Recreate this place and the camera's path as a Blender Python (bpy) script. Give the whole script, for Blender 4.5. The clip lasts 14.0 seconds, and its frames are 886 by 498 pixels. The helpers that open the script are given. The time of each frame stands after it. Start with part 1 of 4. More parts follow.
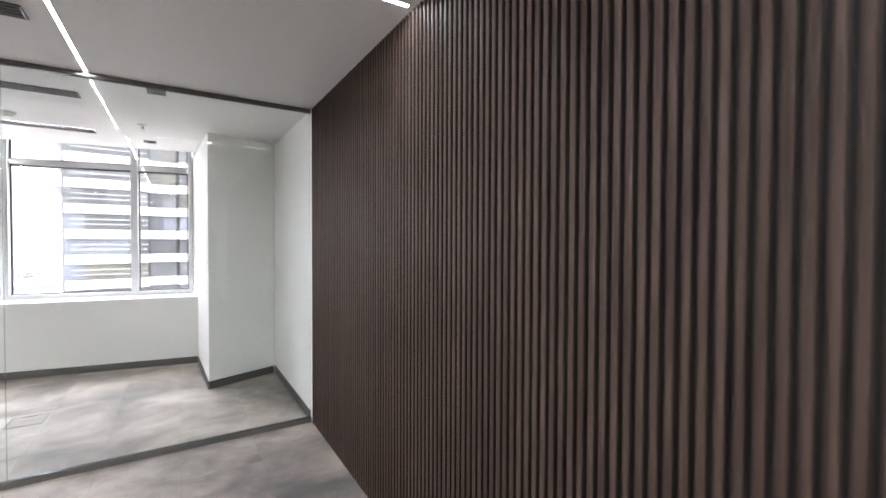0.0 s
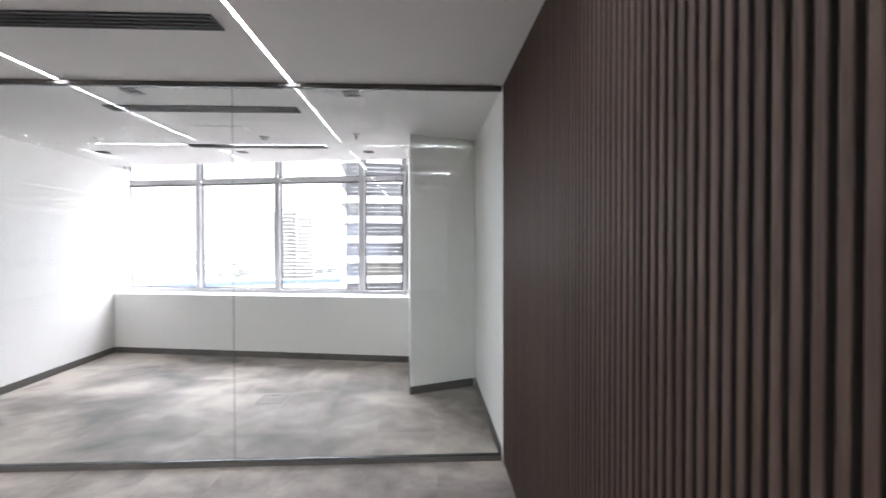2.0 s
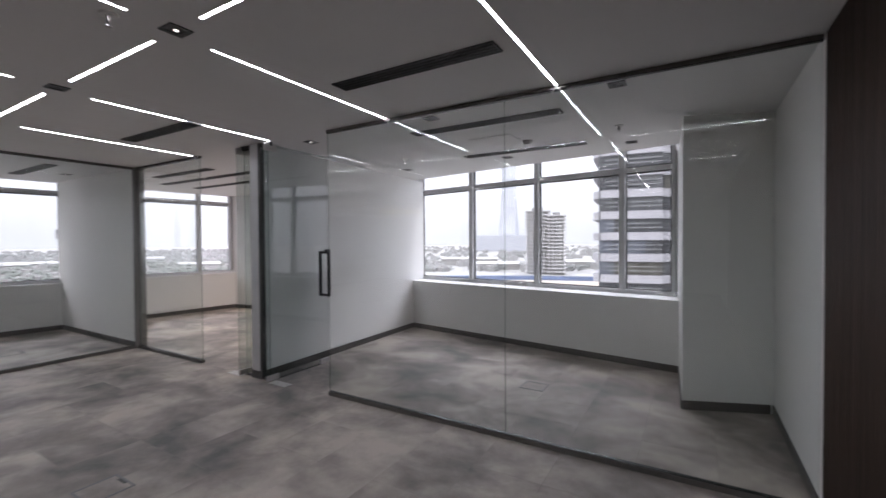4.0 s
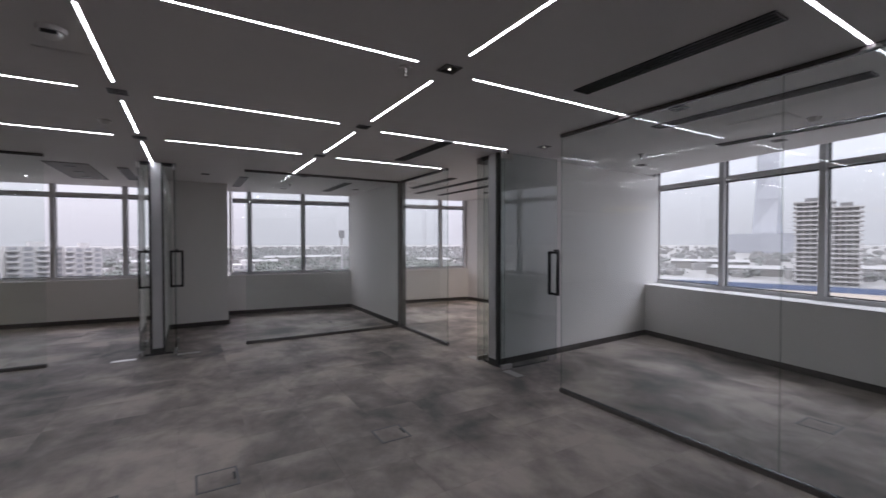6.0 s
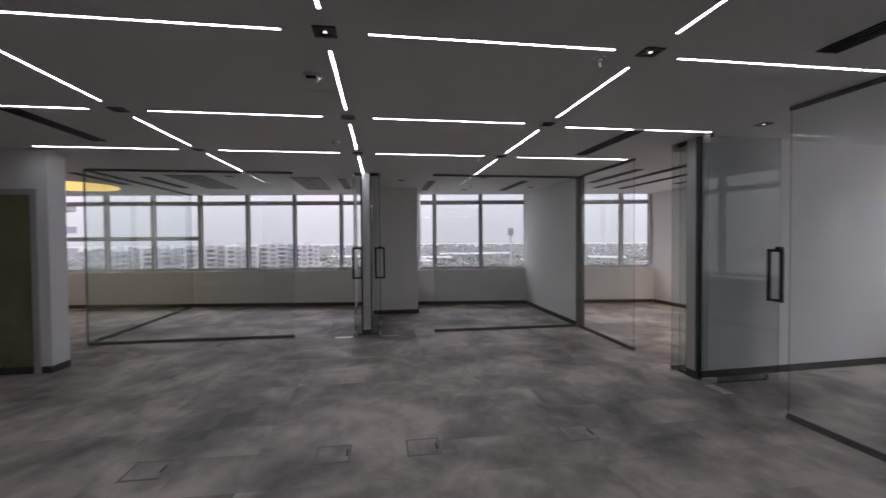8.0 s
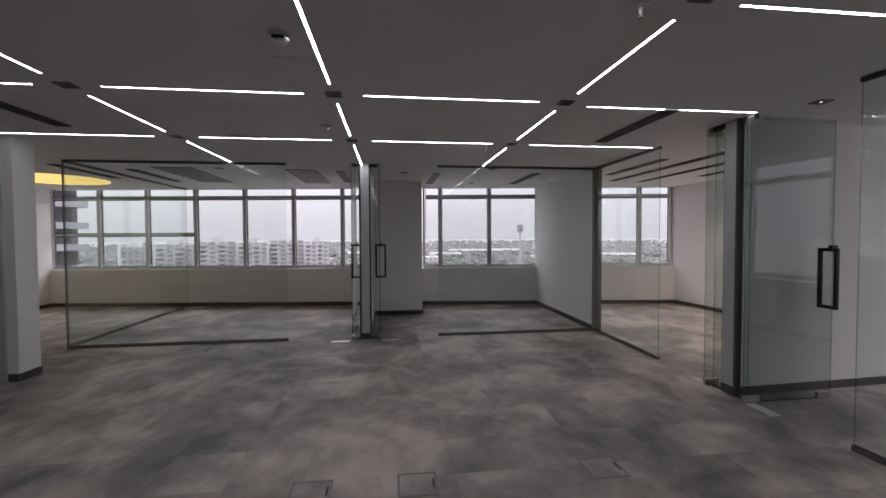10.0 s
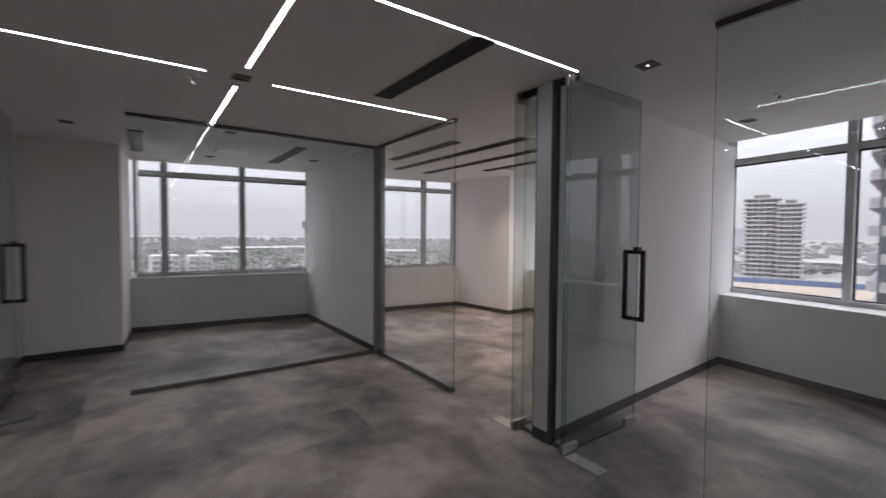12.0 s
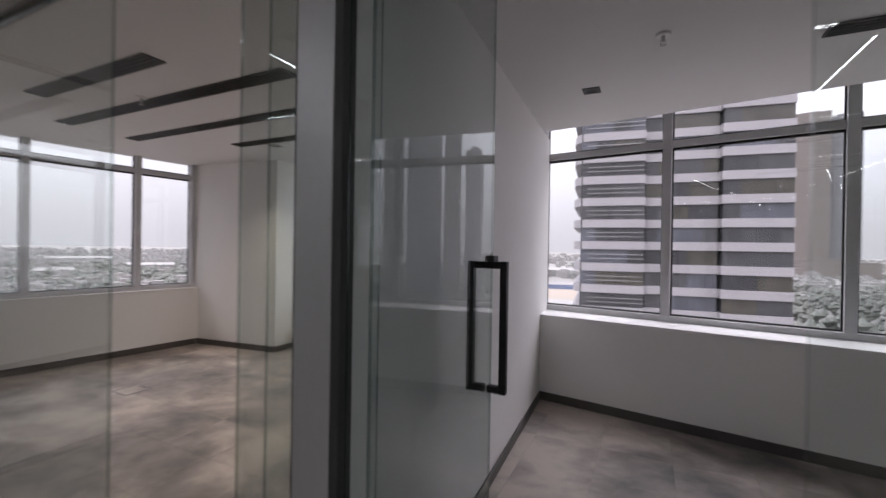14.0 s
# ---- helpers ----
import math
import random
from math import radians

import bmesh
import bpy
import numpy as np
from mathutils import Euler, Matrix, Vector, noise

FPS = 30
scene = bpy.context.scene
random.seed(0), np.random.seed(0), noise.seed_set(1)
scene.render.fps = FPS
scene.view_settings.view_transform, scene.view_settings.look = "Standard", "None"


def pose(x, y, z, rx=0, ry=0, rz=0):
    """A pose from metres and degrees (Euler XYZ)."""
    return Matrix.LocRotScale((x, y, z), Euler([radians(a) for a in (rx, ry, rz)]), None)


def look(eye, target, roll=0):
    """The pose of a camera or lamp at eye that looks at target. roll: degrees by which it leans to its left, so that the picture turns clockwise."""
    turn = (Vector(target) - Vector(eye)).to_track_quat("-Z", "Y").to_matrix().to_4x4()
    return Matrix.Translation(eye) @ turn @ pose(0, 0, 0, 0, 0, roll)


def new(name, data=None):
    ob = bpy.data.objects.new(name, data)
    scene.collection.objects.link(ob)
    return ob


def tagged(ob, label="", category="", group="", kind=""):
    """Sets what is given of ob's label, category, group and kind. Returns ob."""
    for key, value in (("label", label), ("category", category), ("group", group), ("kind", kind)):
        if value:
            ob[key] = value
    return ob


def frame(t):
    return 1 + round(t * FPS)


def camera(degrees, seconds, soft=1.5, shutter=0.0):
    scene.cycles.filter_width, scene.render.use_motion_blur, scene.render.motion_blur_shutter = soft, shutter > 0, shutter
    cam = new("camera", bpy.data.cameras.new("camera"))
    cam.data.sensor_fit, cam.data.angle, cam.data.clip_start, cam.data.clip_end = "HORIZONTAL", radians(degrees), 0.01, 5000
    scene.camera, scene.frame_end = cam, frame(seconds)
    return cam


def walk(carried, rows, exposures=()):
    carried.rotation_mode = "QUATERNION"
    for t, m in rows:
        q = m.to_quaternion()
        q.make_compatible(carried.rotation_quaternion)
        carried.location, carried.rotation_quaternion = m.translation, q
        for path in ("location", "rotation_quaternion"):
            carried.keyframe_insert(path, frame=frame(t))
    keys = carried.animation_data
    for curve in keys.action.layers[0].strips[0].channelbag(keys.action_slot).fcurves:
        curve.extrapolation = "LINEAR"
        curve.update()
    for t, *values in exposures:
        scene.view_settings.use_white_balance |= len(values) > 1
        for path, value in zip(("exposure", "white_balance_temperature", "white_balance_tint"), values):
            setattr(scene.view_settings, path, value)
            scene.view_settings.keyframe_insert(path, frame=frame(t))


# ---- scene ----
cam = camera(92.6, 14.0, soft=1.5, shutter=0.5)
PATH = [
    (0, (-0.001, 0.22, 1.608), (1.057, 1.917, 1.568), 0.2),
    (0.5, (0.235, 0.507, 1.572), (1.17, 2.275, 1.542), -0.0),
    (1, (0.401, 0.728, 1.583), (1.095, 2.604, 1.55), -0.2),
    (1.5, (0.429, 0.863, 1.599), (0.785, 2.831, 1.564), -0.0),
    (2, (0.416, 0.905, 1.6), (0.502, 2.903, 1.574), -0.1),
    (2.5, (0.395, 0.922, 1.596), (0.121, 2.903, 1.576), -0.3),
    (3, (0.39, 0.905, 1.579), (-0.184, 2.821, 1.565), -0.2),
    (3.2, (0.368, 0.895, 1.591), (-0.301, 2.779, 1.57), -0.2),
    (5.3, (0.329, 0.661, 1.591), (-1.186, 1.967, 1.564), -0.2),
    (5.5, (0.32, 0.643, 1.602), (-1.262, 1.866, 1.573), -0.1),
    (6, (0.316, 0.604, 1.613), (-1.402, 1.629, 1.578), -0.1),
    (6.5, (0.303, 0.552, 1.616), (-1.514, 1.387, 1.578), -0.1),
    (7, (0.314, 0.495, 1.618), (-1.581, 1.136, 1.577), -0.2),
    (7.5, (0.323, 0.466, 1.607), (-1.623, 0.927, 1.566), -0.3),
    (8, (0.334, 0.437, 1.607), (-1.644, 0.726, 1.564), -0.4),
    (8.2, (0.333, 0.432, 1.614), (-1.654, 0.659, 1.569), -0.4),
    (10.5, (-0.572, 0.692, 1.613), (-2.552, 0.96, 1.536), -0.2),
    (11, (-1.016, 0.865, 1.614), (-2.93, 1.437, 1.536), 0.2),
    (11.5, (-1.42, 1.165, 1.59), (-3.193, 2.088, 1.518), 0.2),
    (12, (-1.873, 1.467, 1.606), (-3.503, 2.624, 1.533), 0.4),
    (12.5, (-2.235, 1.83, 1.604), (-3.686, 3.205, 1.538), 0.3),
    (13, (-2.598, 2.2, 1.558), (-3.874, 3.739, 1.514), 0.4),
    (13.5, (-2.9, 2.614, 1.541), (-3.979, 4.297, 1.515), 0.5),
    (14, (-3.177, 3.005, 1.537), (-4.053, 4.803, 1.53), 0.9),
]

EXPOSURES = [(0.0, 2.87, 6400, 13), (1.5, 2.72, 6350, 13), (2.4, 2.23, 6300, 14), (3.2, 1.66, 6300, 15), (5.3, 0.34, 6220, 18), (8.0, 0.37, 6300, 18), (10.5, 0.40, 6450, 17), (14.0, 0.34, 6450, 17)]
walk(cam, [(t, look(eye, target, roll)) for t, eye, target, roll in PATH], EXPOSURES)

# ---- world, sun ----
SUN_ELEV, SUN_ROT = 38.0, 200.0
world = bpy.data.worlds.new("hazy_sky")
scene.world = world
world.use_nodes = True
wn, wl = world.node_tree.nodes, world.node_tree.links
wn.clear()
sky = wn.new("ShaderNodeTexSky")
sky.sky_type = "NISHITA"
sky.sun_disc = False
sky.sun_elevation, sky.sun_rotation = radians(SUN_ELEV), radians(SUN_ROT)
sky.dust_density = 6.0
skyb = wn.new("ShaderNodeBackground")
skyb.inputs["Strength"].default_value = 0.02
hazeb = wn.new("ShaderNodeBackground")
hazeb.inputs["Color"].default_value = (0.93, 0.91, 0.965, 1)
# An overcast dome: dimmest at the horizon, brightest overhead.
HORIZON, RISE = 0.67, 7.8
wtc, wsep, wclamp, wrise = wn.new("ShaderNodeTexCoord"), wn.new("ShaderNodeSeparateXYZ"), wn.new("ShaderNodeClamp"), wn.new("ShaderNodeMath")
wrise.operation = "MULTIPLY_ADD"
wrise.inputs[1].default_value, wrise.inputs[2].default_value = HORIZON * RISE, HORIZON
wl.new(wtc.outputs["Generated"], wsep.inputs[0])
wl.new(wsep.outputs["Z"], wclamp.inputs["Value"])
wpow = wn.new("ShaderNodeMath")
wpow.operation = "POWER"
wpow.inputs[1].default_value = 1.6
wl.new(wclamp.outputs[0], wpow.inputs[0])
wl.new(wpow.outputs[0], wrise.inputs[0])
wl.new(wrise.outputs[0], hazeb.inputs["Strength"])
addb = wn.new("ShaderNodeAddShader")
wout = wn.new("ShaderNodeOutputWorld")
wl.new(sky.outputs[0], skyb.inputs["Color"])
wl.new(skyb.outputs[0], addb.inputs[0])
wl.new(hazeb.outputs[0], addb.inputs[1])
wl.new(addb.outputs[0], wout.inputs["Surface"])

sun = new("sun", bpy.data.lights.new("sun", "SUN"))
sun.data.energy, sun.data.angle, sun.data.color = 0.6, radians(25), (1.0, 0.95, 0.88)
sun_az = radians(200)
sun.matrix_world = look((0, 0, 60), (-math.sin(sun_az) * 40, -math.cos(sun_az) * 40, 60 - 40 * math.tan(radians(SUN_ELEV))))

LED = 23.0
scene.cycles.transparent_max_bounces, scene.cycles.max_bounces, scene.cycles.diffuse_bounces = 32, 16, 8

# ---- materials ----


def mat(name, colour, rough=0.6, metal=0.0, noise_scale=0.0, noise_amt=0.0, bump=0.0, bump_scale=200.0, coat=0.0, fine=0.0):
    """A principled material with colour variation at two scales and a fine relief."""
    m = bpy.data.materials.new(name)
    m.use_nodes = True
    n, l = m.node_tree.nodes, m.node_tree.links
    p = n["Principled BSDF"]
    p.inputs["Roughness"].default_value = rough
    p.inputs["Metallic"].default_value = metal
    p.inputs["Coat Weight"].default_value = coat
    p.inputs["Base Color"].default_value = (*colour, 1)
    geo = n.new("ShaderNodeNewGeometry")
    if noise_amt:
        a = n.new("ShaderNodeTexNoise")
        a.inputs["Scale"].default_value, a.inputs["Detail"].default_value = noise_scale, 6
        l.new(geo.outputs["Position"], a.inputs["Vector"])
        b = n.new("ShaderNodeTexNoise")
        b.inputs["Scale"].default_value, b.inputs["Detail"].default_value = noise_scale * 18, 3
        l.new(geo.outputs["Position"], b.inputs["Vector"])
        mix = n.new("ShaderNodeMath")
        mix.operation = "MULTIPLY_ADD"
        mix.inputs[1].default_value = 0.35
        l.new(b.outputs["Fac"], mix.inputs[0])
        l.new(a.outputs["Fac"], mix.inputs[2])
        ramp = n.new("ShaderNodeMapRange")
        ramp.inputs["From Min"].default_value, ramp.inputs["From Max"].default_value = 0.4, 0.95
        ramp.inputs["To Min"].default_value, ramp.inputs["To Max"].default_value = 1 - noise_amt, 1 + noise_amt
        l.new(mix.outputs[0], ramp.inputs["Value"])
        mul = n.new("ShaderNodeVectorMath")
        mul.operation = "SCALE"
        mul.inputs[0].default_value = colour
        l.new(ramp.outputs[0], mul.inputs["Scale"])
        l.new(mul.outputs[0], p.inputs["Base Color"])
        rr = n.new("ShaderNodeMapRange")
        rr.inputs["To Min"].default_value, rr.inputs["To Max"].default_value = max(0.02, rough - 0.08), min(1, rough + 0.08)
        l.new(a.outputs["Fac"], rr.inputs["Value"])
        l.new(rr.outputs[0], p.inputs["Roughness"])
    if bump:
        c = n.new("ShaderNodeTexNoise")
        c.inputs["Scale"].default_value, c.inputs["Detail"].default_value = bump_scale, 4
        l.new(geo.outputs["Position"], c.inputs["Vector"])
        bp = n.new("ShaderNodeBump")
        bp.inputs["Strength"].default_value, bp.inputs["Distance"].default_value = bump, 0.002
        l.new(c.outputs["Fac"], bp.inputs["Height"])
        l.new(bp.outputs[0], p.inputs["Normal"])
    return m


def glass_mat(name, tint, ior=1.5, rough=0.0):
    """Thin clear glass: a tinted see-through pane with a Fresnel gloss."""
    m = bpy.data.materials.new(name)
    m.use_nodes = True
    n, l = m.node_tree.nodes, m.node_tree.links
    n.clear()
    tr = n.new("ShaderNodeBsdfTransparent")
    tr.inputs["Color"].default_value = (*tint, 1)
    gl = n.new("ShaderNodeBsdfGlossy")
    gl.inputs["Roughness"].default_value = rough
    gl.inputs["Color"].default_value = (0.95, 0.97, 0.97, 1)
    lw, pw, fr = n.new("ShaderNodeLayerWeight"), n.new("ShaderNodeMath"), n.new("ShaderNodeMath")
    pw.operation, fr.operation = "POWER", "MULTIPLY_ADD"
    pw.inputs[1].default_value = 5.0
    base = ((ior - 1) / (ior + 1)) ** 2
    fr.inputs[1].default_value, fr.inputs[2].default_value = 1 - base, base
    l.new(lw.outputs["Facing"], pw.inputs[0])
    l.new(pw.outputs[0], fr.inputs[0])
    mx = n.new("ShaderNodeMixShader")
    out = n.new("ShaderNodeOutputMaterial")
    l.new(fr.outputs[0], mx.inputs[0])
    l.new(tr.outputs[0], mx.inputs[1])
    l.new(gl.outputs[0], mx.inputs[2])
    l.new(mx.outputs[0], out.inputs["Surface"])
    return m


def glow_mat(name, colour, strength):
    m = bpy.data.materials.new(name)
    m.use_nodes = True
    n, l = m.node_tree.nodes, m.node_tree.links
    n.clear()
    e = n.new("ShaderNodeEmission")
    e.inputs["Color"].default_value, e.inputs["Strength"].default_value = (*colour, 1), strength
    out = n.new("ShaderNodeOutputMaterial")
    l.new(e.outputs[0], out.inputs["Surface"])
    return m


def carpet_mat():
    """Grey cloudy carpet tiles: big smoky stains, brown and blue-grey drift, short pile."""
    m = bpy.data.materials.new("cloudy_carpet")
    m.use_nodes = True
    n, l = m.node_tree.nodes, m.node_tree.links
    p = n["Principled BSDF"]
    p.inputs["Roughness"].default_value = 0.62
    p.inputs["Specular IOR Level"].default_value = 0.4
    geo, info = n.new("ShaderNodeNewGeometry"), n.new("ShaderNodeObjectInfo")
    isl = n.new("ShaderNodeMath")
    isl.operation = "ADD"
    l.new(info.outputs["Random"], isl.inputs[0])
    l.new(geo.outputs["Random Per Island"], isl.inputs[1])
    off = n.new("ShaderNodeVectorMath")
    off.operation = "MULTIPLY_ADD"
    comb = n.new("ShaderNodeCombineXYZ")
    l.new(isl.outputs[0], comb.inputs[2])
    off.inputs[1].default_value = (0, 0, 0.3)
    l.new(comb.outputs[0], off.inputs[0])
    l.new(geo.outputs["Position"], off.inputs[2])
    big, mid, pile = n.new("ShaderNodeTexNoise"), n.new("ShaderNodeTexNoise"), n.new("ShaderNodeTexNoise")
    big.inputs["Scale"].default_value, big.inputs["Detail"].default_value, big.inputs["Distortion"].default_value = 1.45, 4, 0.35
    mid.inputs["Scale"].default_value, mid.inputs["Detail"].default_value, mid.inputs["Roughness"].default_value = 7.0, 6, 0.65
    pile.inputs["Scale"].default_value, pile.inputs["Detail"].default_value = 420.0, 2
    brush = n.new("ShaderNodeMapping")
    brush.inputs["Rotation"].default_value = (0, 0, radians(24))
    brush.inputs["Scale"].default_value = (0.95, 1.05, 1.0)
    l.new(off.outputs[0], brush.inputs["Vector"])
    for q in (big, mid):
        l.new(brush.outputs[0], q.inputs["Vector"])
    l.new(off.outputs[0], pile.inputs["Vector"])
    add = n.new("ShaderNodeMath")
    add.operation = "MULTIPLY_ADD"
    add.inputs[1].default_value = 0.26
    l.new(mid.outputs["Fac"], add.inputs[0])
    l.new(big.outputs["Fac"], add.inputs[2])
    add2 = n.new("ShaderNodeMath")
    add2.operation = "MULTIPLY_ADD"
    add2.inputs[1].default_value = 0.12
    l.new(pile.outputs["Fac"], add2.inputs[0])
    l.new(add.outputs[0], add2.inputs[2])
    ramp = n.new("ShaderNodeValToRGB")
    el = ramp.color_ramp.elements
    el[0].position, el[0].color = 0.49, (0.112, 0.106, 0.101, 1)
    el[1].position, el[1].color = 0.86, (0.47, 0.412, 0.365, 1)
    e = el.new(0.67)
    e.color = (0.256, 0.223, 0.203, 1)
    l.new(add2.outputs[0], ramp.inputs["Fac"])
    l.new(ramp.outputs["Color"], p.inputs["Base Color"])
    bp = n.new("ShaderNodeBump")
    bp.inputs["Strength"].default_value, bp.inputs["Distance"].default_value = 0.35, 0.002
    l.new(pile.outputs["Fac"], bp.inputs["Height"])
    l.new(bp.outputs[0], p.inputs["Normal"])
    return m


def slat_mat():
    """Dark brown wood-grain foil, running up the battens."""
    m = bpy.data.materials.new("walnut_batten")
    m.use_nodes = True
    n, l = m.node_tree.nodes, m.node_tree.links
    p = n["Principled BSDF"]
    p.inputs["Roughness"].default_value = 0.5
    p.inputs["Specular IOR Level"].default_value = 0.16
    geo, info, mp = n.new("ShaderNodeNewGeometry"), n.new("ShaderNodeObjectInfo"), n.new("ShaderNodeMapping")
    mp.inputs["Scale"].default_value = (90, 90, 2.2)
    l.new(geo.outputs["Position"], mp.inputs["Vector"])
    g = n.new("ShaderNodeTexNoise")
    g.inputs["Scale"].default_value, g.inputs["Detail"].default_value = 1.0, 5
    l.new(mp.outputs[0], g.inputs["Vector"])
    add = n.new("ShaderNodeMath")
    add.operation = "MULTIPLY_ADD"
    add.inputs[1].default_value = 0.25
    l.new(info.outputs["Random"], add.inputs[0])
    l.new(g.outputs["Fac"], add.inputs[2])
    ramp = n.new("ShaderNodeValToRGB")
    el = ramp.color_ramp.elements
    el[0].position, el[0].color = 0.35, (0.042, 0.0265, 0.0205, 1)
    el[1].position, el[1].color = 0.85, (0.082, 0.0545, 0.0435, 1)
    l.new(add.outputs[0], ramp.inputs["Fac"])
    l.new(ramp.outputs["Color"], p.inputs["Base Color"])
    bp = n.new("ShaderNodeBump")
    bp.inputs["Strength"].default_value, bp.inputs["Distance"].default_value = 0.06, 0.0006
    l.new(g.outputs["Fac"], bp.inputs["Height"])
    l.new(bp.outputs[0], p.inputs["Normal"])
    return m


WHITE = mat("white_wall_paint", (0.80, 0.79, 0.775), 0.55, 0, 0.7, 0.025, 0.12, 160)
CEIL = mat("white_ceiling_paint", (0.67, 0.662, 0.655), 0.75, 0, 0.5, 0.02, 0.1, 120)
SKIRT = mat("dark_grey_skirting", (0.07, 0.064, 0.06), 0.45, 0, 2.0, 0.12)
DARKALU = mat("dark_anodised_aluminium", (0.058, 0.056, 0.054), 0.7, 0.1, 3.0, 0.12)
ALU = mat("grey_window_aluminium", (0.55, 0.55, 0.56), 0.42, 0.1, 2.0, 0.08)
POST = mat("satin_aluminium_trim", (0.56, 0.56, 0.57), 0.4, 0.5, 2.0, 0.06)
STEEL = mat("brushed_steel", (0.45, 0.44, 0.425), 0.36, 1.0, 8.0, 0.15)
BLACK = mat("black_powder_coat", (0.012, 0.012, 0.012), 0.4, 0, 6.0, 0.2)
VENT = mat("black_vent_metal", (0.02, 0.02, 0.02), 0.5, 0.2, 4.0, 0.2)
VENTFRAME = mat("dark_vent_frame", (0.026, 0.025, 0.024), 0.45, 0.3, 4.0, 0.15)
PLASTIC = mat("white_plastic", (0.72, 0.71, 0.69), 0.4, 0, 5.0, 0.03)
GASKET = mat("black_gasket", (0.015, 0.015, 0.015), 0.6)
GLASS = glass_mat("clear_partition_glass", (0.95, 0.972, 0.963))
DOORGLASS = glass_mat("greenish_door_glass", (0.835, 0.862, 0.856))
CHANNEL = mat("bronze_grey_channel", (0.14, 0.131, 0.121), 0.5, 0.25, 3.0, 0.1)
GREYPOST = mat("grey_anodised_post", (0.19, 0.187, 0.183), 0.45, 0.3, 3.0, 0.1)
WINGLASS = glass_mat("window_glass", (0.97, 0.98, 0.985))
EDGE = glass_mat("green_glass_edge", (0.52, 0.59, 0.565), 1.5, 0.15)
LEDM = glow_mat("led_strip_light", (0.93, 0.97, 1.0), LED)
SPOTM = glow_mat("downlight_lamp", (1.0, 0.93, 0.82), 1.5)
WARM = glow_mat("warm_cove_light", (1.0, 0.71, 0.23), 0.85)
CARPET = carpet_mat()
SLAT = slat_mat()
# Shade of the deep grooves is put into these two near-black colours.
SLATSIDE = mat("shaded_batten_side", (0.013, 0.0095, 0.008), 0.8, 0, 5, 0.2)
SLATBACK = mat("shaded_backing_board", (0.008, 0.006, 0.005), 0.7, 0, 5, 0.2)
OLIVE = mat("olive_brown_glossy_panel", (0.19, 0.175, 0.095), 0.16, 0, 1.6, 0.3, coat=0.4)
GREYPANEL = mat("grey_ceiling_panel", (0.13, 0.12, 0.112), 0.6, 0, 3, 0.1)

# ---- mesh helpers ----


def part(name, bm, material, parent=None, label=""):
    """Links a bmesh as one mesh object under a thing or part."""
    me = bpy.data.meshes.new(name)
    bm.to_mesh(me)
    bm.free()
    for one in (material if isinstance(material, (list, tuple)) else (material,)):
        me.materials.append(one)
    ob = new(name, me)
    if parent is not None:
        ob.parent = parent
        ob.matrix_parent_inverse = Matrix.Translation(parent.matrix_world.translation).inverted() if parent.type == "EMPTY" else Matrix()
    if label:
        ob["label"] = label
    return ob


def thing(name, at, label, category, group="", kind=""):
    ob = new(name)
    ob.location = at
    ob.empty_display_size = 0.1
    ob.matrix_world = Matrix.Translation(at)
    return tagged(ob, label, category, group, kind)


def box(bm, x0, x1, y0, y1, z0, z1, m=None, bevel=0.0, slot=0):
    """Adds a box, turned by the matrix m, with its edges rounded by bevel."""
    x0, x1, y0, y1, z0, z1 = min(x0, x1), max(x0, x1), min(y0, y1), max(y0, y1), min(z0, z1), max(z0, z1)
    v = [bm.verts.new(p) for p in ((x0, y0, z0), (x1, y0, z0), (x1, y1, z0), (x0, y1, z0), (x0, y0, z1), (x1, y0, z1), (x1, y1, z1), (x0, y1, z1))]
    fs = [bm.faces.new([v[i] for i in f]) for f in ((3, 2, 1, 0), (4, 5, 6, 7), (0, 1, 5, 4), (1, 2, 6, 5), (2, 3, 7, 6), (3, 0, 4, 7))]
    for f in fs:
        f.material_index = slot
    if bevel:
        made = bmesh.ops.bevel(bm, geom=list({e for f in fs for e in f.edges}), offset=bevel, segments=2, affect="EDGES", profile=0.6)
        v = list({w for f in made["faces"] for w in f.verts} | {w for w in v if w.is_valid})
    if m is not None:
        for w in v:
            w.co = m @ w.co
    return bm


def boxes(*rows, m=None, bevel=0.0):
    bm = bmesh.new()
    for r in rows:
        box(bm, *r, m=m, bevel=bevel)
    return bm


def prism(points, z0, z1):
    """An upright prism over a floor outline, given anticlockwise."""
    bm = bmesh.new()
    lo, hi = [bm.verts.new((x, y, z0)) for x, y in points], [bm.verts.new((x, y, z1)) for x, y in points]
    bm.faces.new(lo[::-1])
    bm.faces.new(hi)
    for i in range(len(points)):
        j = (i + 1) % len(points)
        bm.faces.new((lo[i], lo[j], hi[j], hi[i]))
    return bm


def cyl(bm, m, r0, r1, h, n=16):
    bmesh.ops.create_cone(bm, cap_ends=True, segments=n, radius1=r0, radius2=r1, depth=h, matrix=m)
    return bm


def setting(ob, label, category):
    return tagged(ob, label, category, kind="structure")


# ---- plan ----
C = 2.75
XS, YG, XG = 0.985, 4.0, -6.985
YS, XE = -6.8, 1.25
NA, NANG = Vector((-4.24, 7.79, 0)), -9.8
WA, WANG = Vector((-9.95, 4.05, 0)), 83.16
NF = Matrix.Translation(NA) @ Matrix.Rotation(radians(NANG), 4, "Z")
WF = Matrix.Translation(WA) @ Matrix.Rotation(radians(WANG), 4, "Z")
# In NF and WF, x runs along the facade; in NF +y points outdoors, in WF too.
SILL, HEAD = 0.87, 2.98

